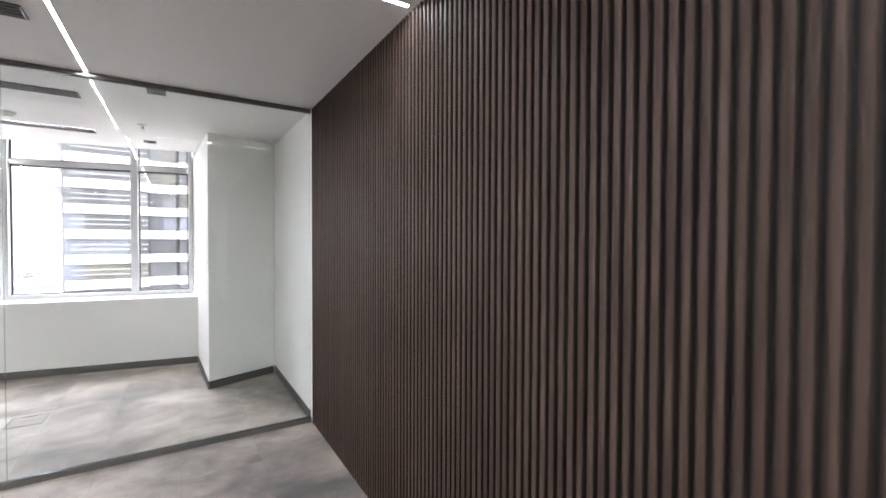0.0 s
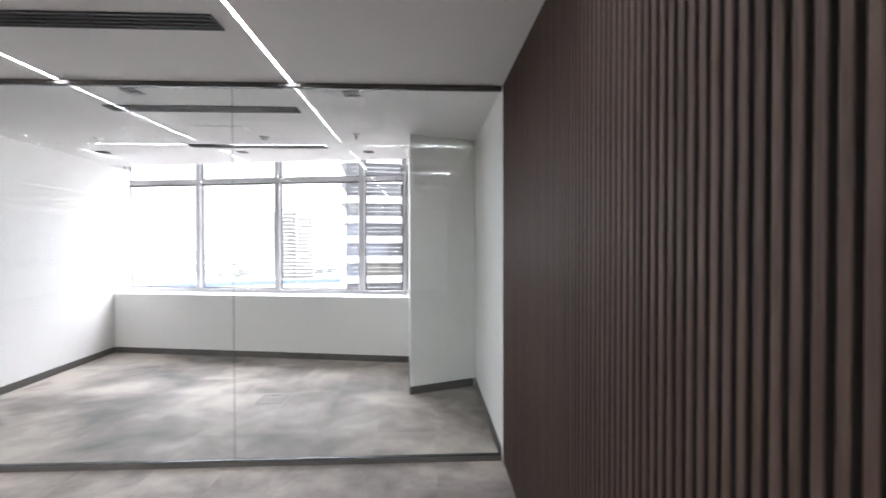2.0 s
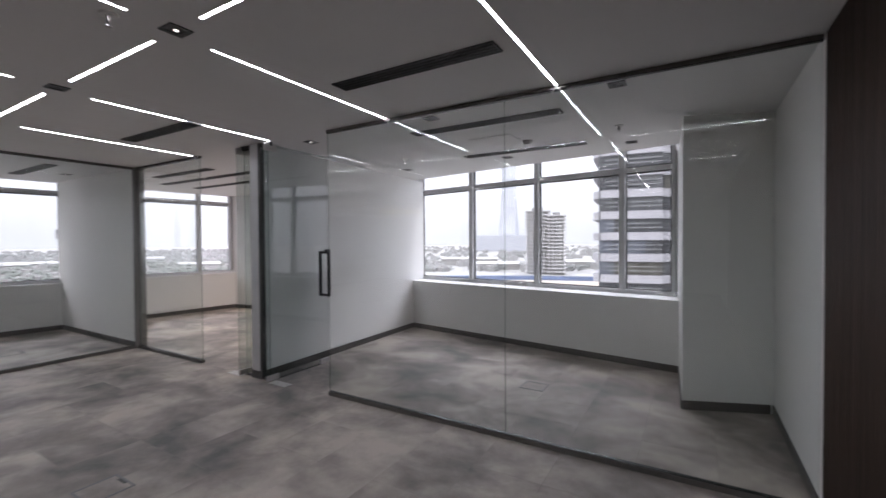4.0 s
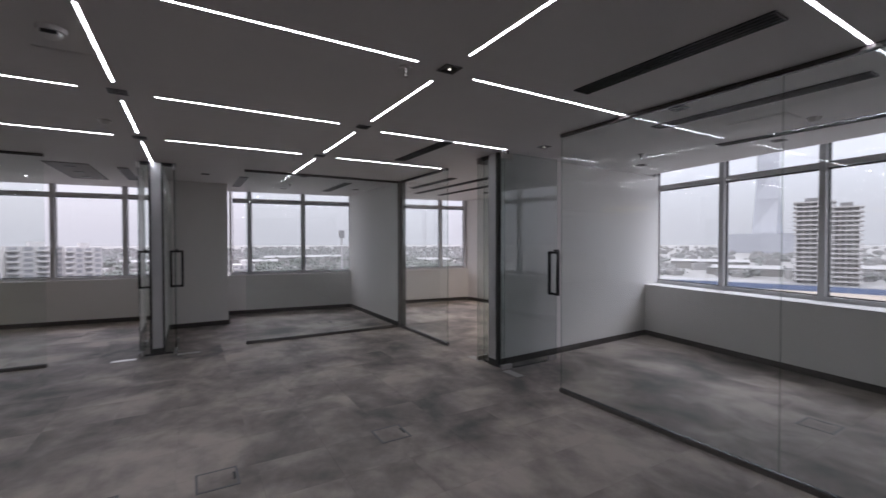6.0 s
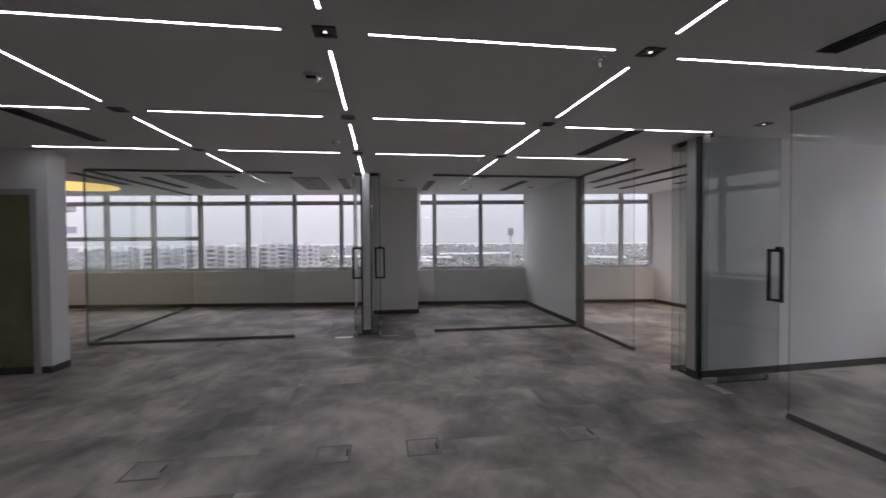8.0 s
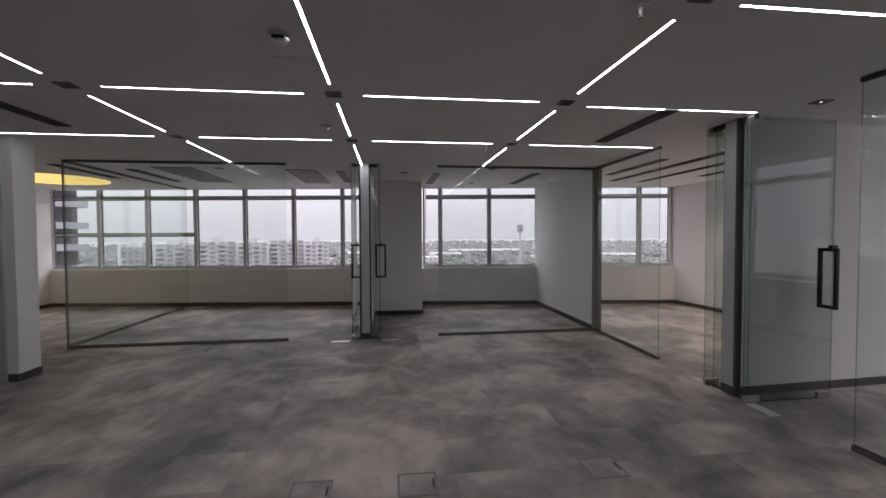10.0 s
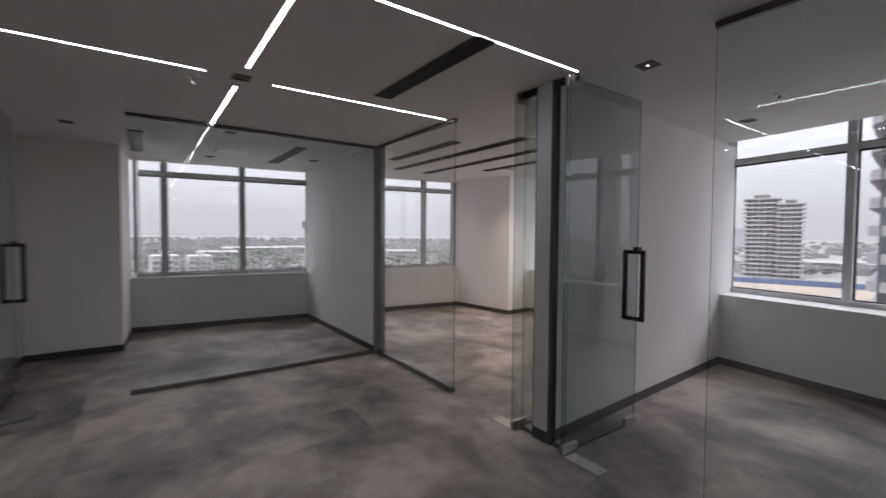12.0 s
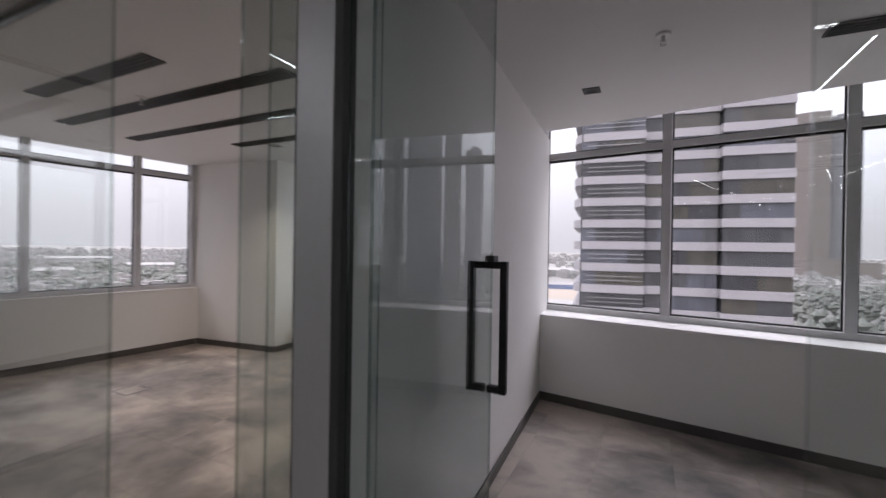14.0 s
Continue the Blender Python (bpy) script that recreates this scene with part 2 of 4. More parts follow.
# ---- floor and ceiling ----
floor_out = [(-12.2, -8.4), (XE, -8.4), (XE, 7.6), (-4.0, 7.95), (-10.5, 9.0)]
floor = setting(part("floor", prism(floor_out, -0.25, -0.006), GREYPANEL), "grey screed floor under cloudy grey carpet tiles", "floor")


def nline(x, off):
    """The y of the line that runs off metres inside the north window."""
    return NA.y - off / math.cos(radians(NANG)) + (x - NA.x) * math.tan(radians(NANG))


def wline(y, off):
    return WA.x + (y - WA.y) * math.tan(radians(90 - WANG)) + off


ceil_out = [(wline(-8.3, -0.1), -8.3), (XE, -8.3), (XE, nline(XE, 0.36)), (-8.0, nline(-8.0, 0.36)), (wline(8.4, -0.1), 8.4)]
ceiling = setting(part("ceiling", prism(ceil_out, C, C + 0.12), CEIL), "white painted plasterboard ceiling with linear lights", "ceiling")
slab = setting(part("ceiling_slab", prism([(-12.2, -8.4), (XE, -8.4), (XE, 7.6), (-4.0, 7.95), (-10.5, 9.0)], HEAD + 0.1, HEAD + 0.3), CEIL), "white concrete slab above the ceiling", "ceiling")

# ---- facades ----


def facade(name, F, u0, u1, deep, label):
    """The parapet under a row of windows, its white sill board and the band above."""
    w = setting(part(name, boxes((u0, u1, -deep, 0.16, 0, SILL - 0.03), m=F), WHITE), label, "wall")
    s = setting(part("window_sill", boxes((u0, u1, -deep - 0.012, -0.02, SILL - 0.028, SILL), m=F, bevel=0.004), WHITE), "white painted window sill board", "sill")
    h = setting(part("window_head", boxes((u0, u1, -0.36, 0.16, HEAD + 0.005, HEAD + 0.095), m=F), WHITE), "white window head above the glazing", "wall")
    return w


facade("wall_north", NF, -4.2, 5.7, 0.42, "white painted parapet wall under the north windows")
facade("wall_west", WF, -12.6, 4.5, 0.14, "white painted parapet wall under the west windows")


def window(name, F, us, label, low=()):
    """A strip window: grey aluminium frame, mullions, transoms and panes. us: the mullions' places along the wall; low: bays with a lower transom."""
    win = setting(thing(name, F @ Vector((us[0], 0, SILL)), label, "window"), label, "window")
    u0, u1, z0, z1, tz = us[0], us[-1], SILL, HEAD, 2.545
    part("bottom_rail", boxes((u0, u1, -0.055, 0.055, z0, z0 + 0.055), m=F, bevel=0.004), ALU, win)
    part("top_rail", boxes((u0, u1, -0.055, 0.055, z1 - 0.05, z1), m=F, bevel=0.004), ALU, win)
    for i, u in enumerate(us):
        half = 0.022 if i in (0, len(us) - 1) else 0.038
        part("mullion", boxes((u - half, u + half, -0.07, 0.05, z0 + 0.056, z1 - 0.051), m=F, bevel=0.004), ALU, win)
    for i, (a, b) in enumerate(zip(us, us[1:])):
        a, b = a + 0.04, b - 0.04
        part("transom", boxes((a, b, -0.05, 0.045, tz - 0.032, tz + 0.032), m=F, bevel=0.004), ALU, win)
        cuts = [(z0 + 0.056, tz - 0.033), (tz + 0.033, z1 - 0.051)]
        if i in low:
            part("transom", boxes((a, b, -0.05, 0.045, 1.655, 1.715), m=F, bevel=0.004), ALU, win)
            cuts = [(z0 + 0.056, 1.654), (1.716, tz - 0.033), cuts[1]]
        for c, d in cuts:
            g = part("pane", boxes((a + 0.01, b - 0.01, -0.004, 0.004, c + 0.0145, d - 0.0205), m=F), WINGLASS, win)
            g.visible_shadow = False
            part("gasket", boxes((a, b, -0.014, 0.014, c, c + 0.014), (a, b, -0.014, 0.014, d - 0.02, d), (a, a + 0.01, -0.014, 0.014, c + 0.0145, d - 0.0205), (b - 0.01, b, -0.014, 0.014, c + 0.0145, d - 0.0205), m=F), GASKET, g)
    return win


window("window_1", NF, (0.0, 1.23, 2.51, 3.81, 4.45), "grey aluminium strip window over a hazy city view")
window("window_2", NF, (-3.8, -2.55, -1.3, -0.12), "grey aluminium window of the corner office")
window("window_3", WF, (0.14, 1.28, 2.43, 3.17), "grey aluminium window of the corner office looking west")
window("window_4", WF, (-2.69, -2.3, -1.14, 0.0), "grey aluminium strip window looking over low houses")
window("window_5", WF, (-11.48, -10.35, -9.22, -8.08, -6.92, -5.77, -4.62, -4.0), "long grey aluminium strip window with opening lower sashes", low=(0, 1, 2))

# ---- walls ----


def wall(name, bm, label):
    return setting(part(name, bm, WHITE), label, "wall")


WX0, WX1 = -4.15, -4.01


def slant(x, y):
    """The division wall leans a little west as it runs north."""
    return x - 0.048 * (y - YG)


wall("wall_office_division", prism([(WX0, YG + 0.005), (WX1, YG + 0.005), (slant(WX1, 7.74), nline(slant(WX1, 7.74), 0.03)), (slant(WX0, 7.76), nline(slant(WX0, 7.76), 0.03))], 0, C), "white painted partition wall between two offices")
wall("wall_corner_office", prism([(wline(4.0, 0.03), YG), (XG - 0.02, YG), (XG - 0.02, YG + 0.12), (wline(4.12, 0.03), YG + 0.12)], 0, C), "white painted partition wall of the corner office")
wall("wall_west_division", prism([(wline(0.13, 0.03), 0.13), (-6.99, 0.13), (-6.99, 0.25), (wline(0.25, 0.03), 0.25)], 0, C), "white painted partition wall between the west rooms")
wall("column_west", prism([(wline(0.254, 0.0), 0.254), (-8.97, 0.254), (-8.97, 1.235), (wline(1.31, 0.0), 1.31)], 0, C), "white boxed column beside the west window")
wall("column_east", prism([(0.262, 5.38), (0.958, 5.642), (XS, 5.66), (XS, nline(XS, -0.1)), (0.175, nline(0.175, -0.1))], 0, C), "white boxed column beside the north window")
wall("column_corner", prism([(wline(7.22, 0.0), 7.215), (-7.96, 7.39), (-7.99, nline(-7.99, -0.1)), (wline(8.3, -0.1), 8.3)], 0, C), "white boxed column in the corner office")
wall("wall_east_office", boxes((XS, XE, YG - 0.02, 7.2, 0, C)), "white painted side wall of the glazed office")
wall("wall_east", boxes((XS + 0.05, XE, -8.3, YG - 0.022, 0, C)), "white wall behind the wooden battens")
wall("wall_east_rest", boxes((XS, XS + 0.048, -8.3, -3.62, 0, C)), "white painted wall past the wooden battens")
wall("wall_south", boxes((-5.5, XS, YS - 0.2, YS, 0, C)), "white painted wall at the corridor's end")
wall("wall_service_core", boxes((-5.8, -5.5, -8.3, -3.59, 0, C)), "white painted wall of the service core")
wall("wall_west_south", prism([(wline(-7.5, 0.05), -7.5), (-5.8, -7.5), (-5.8, -7.34), (wline(-7.34, 0.05), -7.34)], 0, C), "white painted end wall of the west room")


def skirting(a, b, h=0.085, t=0.012):
    """A dark skirting board along a wall's foot; the room is to the left of a to b."""
    a, b = Vector((*a, 0)), Vector((*b, 0))
    d = (b - a)
    m = Matrix.Translation(a) @ Matrix.Rotation(math.atan2(d.y, d.x), 4, "Z")
    return setting(part("baseboard", boxes((0, d.length, 0.0005, t, 0, h), m=m, bevel=0.003), SKIRT), "dark grey skirting board along the wall", "skirting")


def npt(x, off):
    return (x, nline(x, off))


def wpt(y, off):
    return (wline(y, off), y)


ND, WD = 0.42, 0.14
for a, b in (
    (npt(0.2, ND), npt(slant(WX1, 7.3), ND)), (npt(slant(WX1, 7.3), ND), (WX1, YG + 0.02)), ((0.958, 5.642), (0.262, 5.38)), ((0.262, 5.38), (0.205, nline(0.205, ND))),
    ((XS, YG + 0.03), (XS, 5.65)), ((WX0, YG + 0.02), npt(slant(WX0, 7.3), ND)), (npt(slant(WX0, 7.3), ND), npt(-7.99, ND)), (npt(-7.985, ND), (-7.96, 7.39)),
    ((-7.96, 7.39), (wline(7.22, WD), 7.217)), (wpt(7.2, WD), wpt(YG + 0.12, WD)), ((wline(4.12, WD), YG + 0.12), (XG - 0.03, YG + 0.12)),
    ((XG - 0.03, YG), (wline(YG, WD), YG)), (wpt(YG, WD), wpt(1.29, WD)), ((wline(1.31, WD), 1.305), (-8.97, 1.235)), ((-8.97, 1.235), (-8.97, 0.25)),
    ((-8.97, 0.25), (-7.0, 0.25)), ((-7.0, 0.13), (wline(0.13, WD), 0.13)), (wpt(0.13, WD), wpt(-7.34, WD)), ((-5.8, -3.59), (-5.5, -3.59)),
    ((-5.5, -3.59), (-5.5, -3.70)), ((-5.5, -4.82), (-5.5, YS)), ((-5.8, -7.34), (-5.8, -3.59)), ((wline(-7.34, WD), -7.34), (-5.8, -7.34)), ((-5.5, YS), (XS, YS)), ((XS, YS), (XS, -3.63)),
):
    skirting(a, b)

# ---- glass partitions ----


def run_matrix(a, b):
    a, b = Vector((*a, 0)), Vector((*b, 0))
    d = b - a
    return Matrix.Translation(a) @ Matrix.Rotation(math.atan2(d.y, d.x), 4, "Z"), d.length


def glass_box(x0, x1, y0, y1, z0, z1, m=None):
    """A pane as a box: clear faces, green cut edges."""
    bm = boxes((x0, x1, y0, y1, z0, z1), m=None)
    thin = 1 if (y1 - y0) < (x1 - x0) else 0
    for f in bm.faces:
        f.material_index = 0 if abs(f.normal[thin]) > 0.5 or f.normal.length < 0.1 else 1
    bm.normal_update()
    for f in bm.faces:
        f.material_index = 0 if abs(f.normal[thin]) > 0.5 else 1
    if m is not None:
        bm.transform(m)
    return bm


def partition(name, a, b, joints, label):
    """A frameless glass wall: a dark channel at the floor and at the ceiling, panes butted at the joints."""
    m, long = run_matrix(a, b)
    w = setting(thing(name, (a[0], a[1], 0), label, "glass wall"), label, "glass wall")
    part("floor_channel", boxes((0, long, -0.022, 0.022, 0, 0.038), m=m, bevel=0.003), CHANNEL, w, "bronze-grey aluminium floor channel")
    part("ceiling_channel", boxes((0, long, -0.021, 0.021, C - 0.029, C - 0.002), m=m, bevel=0.003), CHANNEL, w, "bronze-grey aluminium ceiling channel")
    part("floor_gasket", boxes((0, long, -0.017, 0.017, 0.0385, 0.043), m=m), GASKET, w, "black rubber glazing gasket")
    part("ceiling_gasket", boxes((0, long, -0.017, 0.017, C - 0.035, C - 0.0295), m=m), GASKET, w, "black rubber glazing gasket")
    cuts = [0.002, *joints, long - 0.002]
    for c, d in zip(cuts, cuts[1:]):
        part("pane", glass_box(c + 0.0015, d - 0.0015, -0.006, 0.006, 0.0435, C - 0.0355, m), (GLASS, EDGE), w)
    return w


partition("glass_wall_1", (XS - 0.005, YG), (-2.915, YG), (1.935,), "frameless clear glass office front with dark channels")
partition("glass_wall_2", (XG + 0.03, YG + 0.02), (-5.262, YG + 0.02), (), "frameless clear glass front of the corner office")
partition("glass_wall_3", (XG, 1.345), (XG, YG - 0.03), (), "frameless clear glass front of a west room")
partition("glass_wall_4", (XG, -4.09), (XG, -1.003), (), "frameless clear glass front of a west room")
partition("glass_wall_5", (wline(-4.12, 0.2), -4.12), (XG - 0.025, -4.12), (), "clear glass partition between two west rooms")

# Trims on the ends of the partition walls.


def end_trim(name, rows, dark, label):
    t = setting(thing(name, (rows[0][0], rows[0][2], 0), label, "trim"), label, "trim")
    for r in rows:
        part("cover_strip", boxes(r, bevel=0.004), POST, t)
    for r in dark:
        part("glass_channel", boxes(r, bevel=0.003), DARKALU, t, "dark channel that holds the glass")
    return t


end_trim("wall_end_trim_1", [(WX0 - 0.002, WX1 + 0.002, YG - 0.03, YG + 0.004, 0.09, C - 0.002)],
         [(WX1 + 0.004, WX1 + 0.036, YG - 0.032, YG + 0.03, 0.0, C - 0.002), (WX0 - 0.018, WX0 - 0.004, YG - 0.02, YG + 0.03, 0.0, C - 0.002), (WX0 - 0.002, WX1 + 0.002, YG - 0.036, YG + 0.004, 0.0, 0.088)],
         "satin aluminium wall end between two glass doors")
end_trim("wall_end_trim_2", [(-6.988, -6.95, 0.128, 0.252, 0.09, C - 0.002)],
         [(-6.992, -6.945, 0.254, 0.278, 0.0, C - 0.002), (-6.992, -6.945, 0.10, 0.126, 0.0, C - 0.002), (-6.988, -6.944, 0.128, 0.252, 0.0, 0.088)],
         "satin aluminium wall end between two glass doors")
corner_post = setting(thing("corner_post", (XG, YG, 0), "dark aluminium corner post of the glass walls", "post"), "", "post")
part("post_cover", boxes((XG - 0.018, XG + 0.028, YG - 0.028, YG + 0.122, 0, C - 0.003), bevel=0.004), GREYPOST, corner_post)
corner_post2 = setting(thing("corner_post", (XG, -4.12, 0), "slim dark corner bead of the glass walls", "post"), "", "post")
part("post_cover", boxes((XG - 0.006, XG + 0.006, -4.122, -4.1, 0, C - 0.003), bevel=0.002), GREYPOST, corner_post2)

# Narrow fixed panes beside the doors.


def sidelight(a, b, label):
    m, long = run_matrix(a, b)
    w = setting(thing("side_pane", (a[0], a[1], 0), label, "glass wall"), label, "glass wall")
    part("pane", glass_box(0, long, -0.005, 0.005, 0.02, C - 0.05, m), (GLASS, EDGE), w)
    part("ceiling_channel", boxes((0, long + 0.06, -0.018, 0.018, C - 0.05, C - 0.002), m=m, bevel=0.003), DARKALU, w)
    part("floor_channel", boxes((0, long, -0.016, 0.016, 0, 0.02), m=m, bevel=0.002), DARKALU, w)
    return w


sidelight((WX1 + 0.038, YG), (-3.862, YG), "narrow clear glass pane beside the office door")
sidelight((WX0 - 0.02, YG), (-4.30, YG), "narrow clear glass pane beside the corner office door")
sidelight((-6.965, 0.28), (-6.965, 0.375), "narrow clear glass pane beside the glass door")
sidelight((-6.965, 0.098), (-6.965, 0.03), "narrow clear glass pane beside the glass door")

# ---- glass doors, all standing open ----


def glass_door(pivot, angle, label, wide=0.95, knob=True):
    """A frameless glass leaf: patch fittings, a pull handle on both faces, a lock. Along local x from the pivot edge."""
    m = Matrix.Translation((*pivot, 0)) @ Matrix.Rotation(radians(angle), 4, "Z")
    d = tagged(thing("glass_door", (*pivot, 0), label, "door", "frameless glass doors"), label, "door")
    leaf = part("leaf", glass_box(0, wide, -0.006, 0.006, 0.012, C - 0.03, m), (DOORGLASS, EDGE), d, "greenish toughened glass leaf")
    for nm, x0, x1, z0, z1 in (("top_hinge_patch", 0.0, 0.165, C - 0.105, C - 0.022), ("bottom_hinge_patch", 0.0, 0.165, 0.008, 0.066), ("lock_patch", wide - 0.145, wide - 0.005, 0.008, 0.07)):
        part(nm, boxes((x0 - 0.002, x1, -0.017, 0.017, z0, z1), m=m, bevel=0.004), STEEL, leaf, "brushed steel patch fitting")
    # Thin black strip along the leaf's lower edge, between the patches.
    part("bottom_strip", boxes((0.17, wide - 0.15, -0.005, 0.005, 0.003, 0.0115), m=m), GASKET, leaf, "thin black strip under the leaf")
    bm = bmesh.new()
    cyl(bm, m @ Matrix.Translation((0.055, 0, C - 0.014)), 0.012, 0.012, 0.026, 12)
    part("top_pivot", bm, STEEL, leaf)
    bm = bmesh.new()
    cyl(bm, m @ Matrix.Translation((wide - 0.075, 0, 0.04)) @ Matrix.Rotation(radians(90), 4, "X"), 0.014, 0.014, 0.044, 16)
    part("lock_cylinder", bm, STEEL, leaf)
    hx, z0, z1 = wide - 0.05, 0.885, 1.478
    h = part("pull_handle", boxes((hx - 0.016, hx + 0.016, 0.062, 0.094, z0, z1), (hx - 0.016, hx + 0.016, -0.094, -0.062, z0, z1),
                                  (hx - 0.0155, hx + 0.0155, 0.0075, 0.0615, z0 + 0.001, z0 + 0.033), (hx - 0.0155, hx + 0.0155, -0.0615, -0.0075, z0 + 0.001, z0 + 0.033),
                                  (hx - 0.0155, hx + 0.0155, 0.0075, 0.0615, z1 - 0.033, z1 - 0.001), (hx - 0.0155, hx + 0.0155, -0.0615, -0.0075, z1 - 0.033, z1 - 0.001), m=m, bevel=0.003), BLACK, leaf, "black square-bar pull handle")
    if knob:
        part("strike_box", boxes((wide - 0.03, wide + 0.03, -0.022, 0.022, z1 - 0.035, z1 + 0.025), m=m, bevel=0.003), BLACK, leaf, "small black lock box")
    return d


glass_door((-3.835, 3.925), 90, "open greenish glass door of the glazed office, black handle")
glass_door((-4.34, 3.925), 90, "open greenish glass door of the corner office")
glass_door((-6.865, 0.412), 180, "open glass door of the west room beside the column")
glass_door((-6.865, -0.01), 180, "open glass door of the long west room")


def floor_plate(x, y, ang, label):
    m = Matrix.Translation((x, y, 0)) @ Matrix.Rotation(radians(ang), 4, "Z")
    t = tagged(thing("floor_closer", (x, y, 0), label, "door closer", "floor closer covers"), label)
    part("cover_plate", boxes((-0.14, 0.14, -0.055, 0.055, 0.0005, 0.004), m=m, bevel=0.001), STEEL, t)
    for s in (-0.12, 0.12):
        bm = bmesh.new()
        cyl(bm, m @ Matrix.Translation((s, 0, 0.0045)), 0.006, 0.005, 0.002, 10)
        part("screw", bm, DARKALU, t)
    return t


floor_plate(-3.66, 3.97, 0, "brushed steel floor closer cover under the door pivot")
floor_plate(-4.43, 3.97, 0, "brushed steel floor closer cover under the door pivot")
floor_plate(-6.82, 0.57, 90, "brushed steel floor closer cover under the door pivot")
floor_plate(-6.82, -0.19, 90, "brushed steel floor closer cover under the door pivot")

# ---- service door ----
svc = setting(thing("door_1", (-5.5, -4.26, 0), "closed glossy olive-brown door in an aluminium frame", "door"), "", "door")
part("door_frame", boxes((-5.499, -5.47, -3.77, -3.70, 0, 2.26), (-5.499, -5.47, -4.82, -4.75, 0, 2.26), (-5.499, -5.47, -4.7495, -3.7705, 2.19, 2.26), bevel=0.004), POST, svc, "satin aluminium door frame")
part("door_leaf", boxes((-5.499, -5.482, -4.747, -3.773, 0.095, 2.187), bevel=0.003), OLIVE, svc, "glossy olive-brown door leaf")
part("kick_plate", boxes((-5.499, -5.478, -4.747, -3.773, 0.005, 0.092), bevel=0.002), DARKALU, svc)

# ---- ceiling lights ----
GX = (-0.49, -2.07, -3.70, -5.33)
GY = (2.08, 0.145, -1.79)
GAP = 0.235
strips = []


def strip_light(x0, y0, x1, y1):
    a = math.atan2(y1 - y0, x1 - x0)
    long = math.hypot(x1 - x0, y1 - y0)
    m = Matrix.Translation((x0, y0, C)) @ Matrix.Rotation(a, 4, "Z")
    t = tagged(thing("strip_light", (x0, y0, C), "slim white LED line light flush in the ceiling, switched on", "ceiling light", "linear ceiling lights"))
    part("trim_profile", boxes((0, long, 0.008, 0.0105, -0.004, 0.0), (0, long, -0.0105, -0.008, -0.004, 0.0), (-0.003, 0, -0.0105, 0.0105, -0.004, 0.0), (long, long + 0.003, -0.0105, 0.0105, -0.004, 0.0), m=m), PLASTIC, t)
    part("diffuser", boxes((0.0005, long - 0.0005, -0.0076, 0.0076, -0.003, -0.0005), m=m), LEDM, t, "glowing white diffuser")


xs_all = sorted(GX)
for y in GY:
    strip_light(XG + 0.03, y, xs_all[0] - GAP, y)
    for a, b in zip(xs_all, xs_all[1:]):
        strip_light(a + GAP, y, b - GAP, y)
    strip_light(xs_all[-1] + GAP, y, XS - 0.03, y)
for x, xn in zip(GX, (-0.53, -2.135, -3.785, -5.36)):
    strip_light(xn, GY[0] + GAP, xn, YG - 0.03)
    for a, b in zip(GY, GY[1:]):
        strip_light(x, b + GAP, x, a - GAP)
    strip_light(x, -3.62 if x < -5 else -3.72, x, GY[-1] - GAP)


def downlight(x, y, lit=True, s=0.062):
    """A square black recessed downlight with a round lens."""
    t = tagged(thing("downlight", (x, y, C), "small square black recessed downlight", "ceiling light", "square downlights"))
    bm = boxes((x - s, x + s, y - s, y - s * 0.62, C - 0.007, C - 0.0005), (x - s, x + s, y + s * 0.62, y + s, C - 0.007, C - 0.0005),
               (x - s, x - s * 0.62, y - s * 0.619, y + s * 0.619, C - 0.007, C - 0.0005), (x + s * 0.62, x + s, y - s * 0.619, y + s * 0.619, C - 0.007, C - 0.0005))
    part("frame", bm, BLACK, t)
    part("baffle", boxes((x - s * 0.6, x + s * 0.6, y - s * 0.6, y + s * 0.6, C - 0.003, C - 0.0006)), VENT, t)
    bm = bmesh.new()
    cyl(bm, Matrix.Translation((x, y, C - 0.0045)), 0.011, 0.010, 0.003, 20)
    part("lens", bm, SPOTM if lit else GASKET, t, "small bright lens" if lit else "")


for x in GX:
    for y in GY:
        downlight(x, y, x > -2.2)
for x, y in ((-0.14, 4.19), (-1.775, 4.2), (-3.44, 4.26), (-0.28, 6.25), (-1.86, 6.32), (-3.59, 6.39), (-7.81, 0.83), (-7.28, 2.31), (-9.2, 2.32), (-8.6, 3.7), (-5.6, 6.2), (-7.3, 6.75), (-7.6, -2.2), (-8.9, -4.6)):
    downlight(x, y, (x, y) in ((-3.44, 4.26), (-5.6, 6.2), (-7.3, 6.75)))

# The corner office's own downlights are on and warm.
for x, y in ((-5.6, 6.2), (-7.3, 6.75)):
    beam = new("downlight_beam", bpy.data.lights.new("downlight_beam", "SPOT"))
    beam.data.energy, beam.data.color = 60.0, (1.0, 0.84, 0.64)
    beam.data.spot_size, beam.data.spot_blend, beam.data.shadow_soft_size = radians(125), 0.9, 0.03
    beam.location = (x, y, C - 0.02)


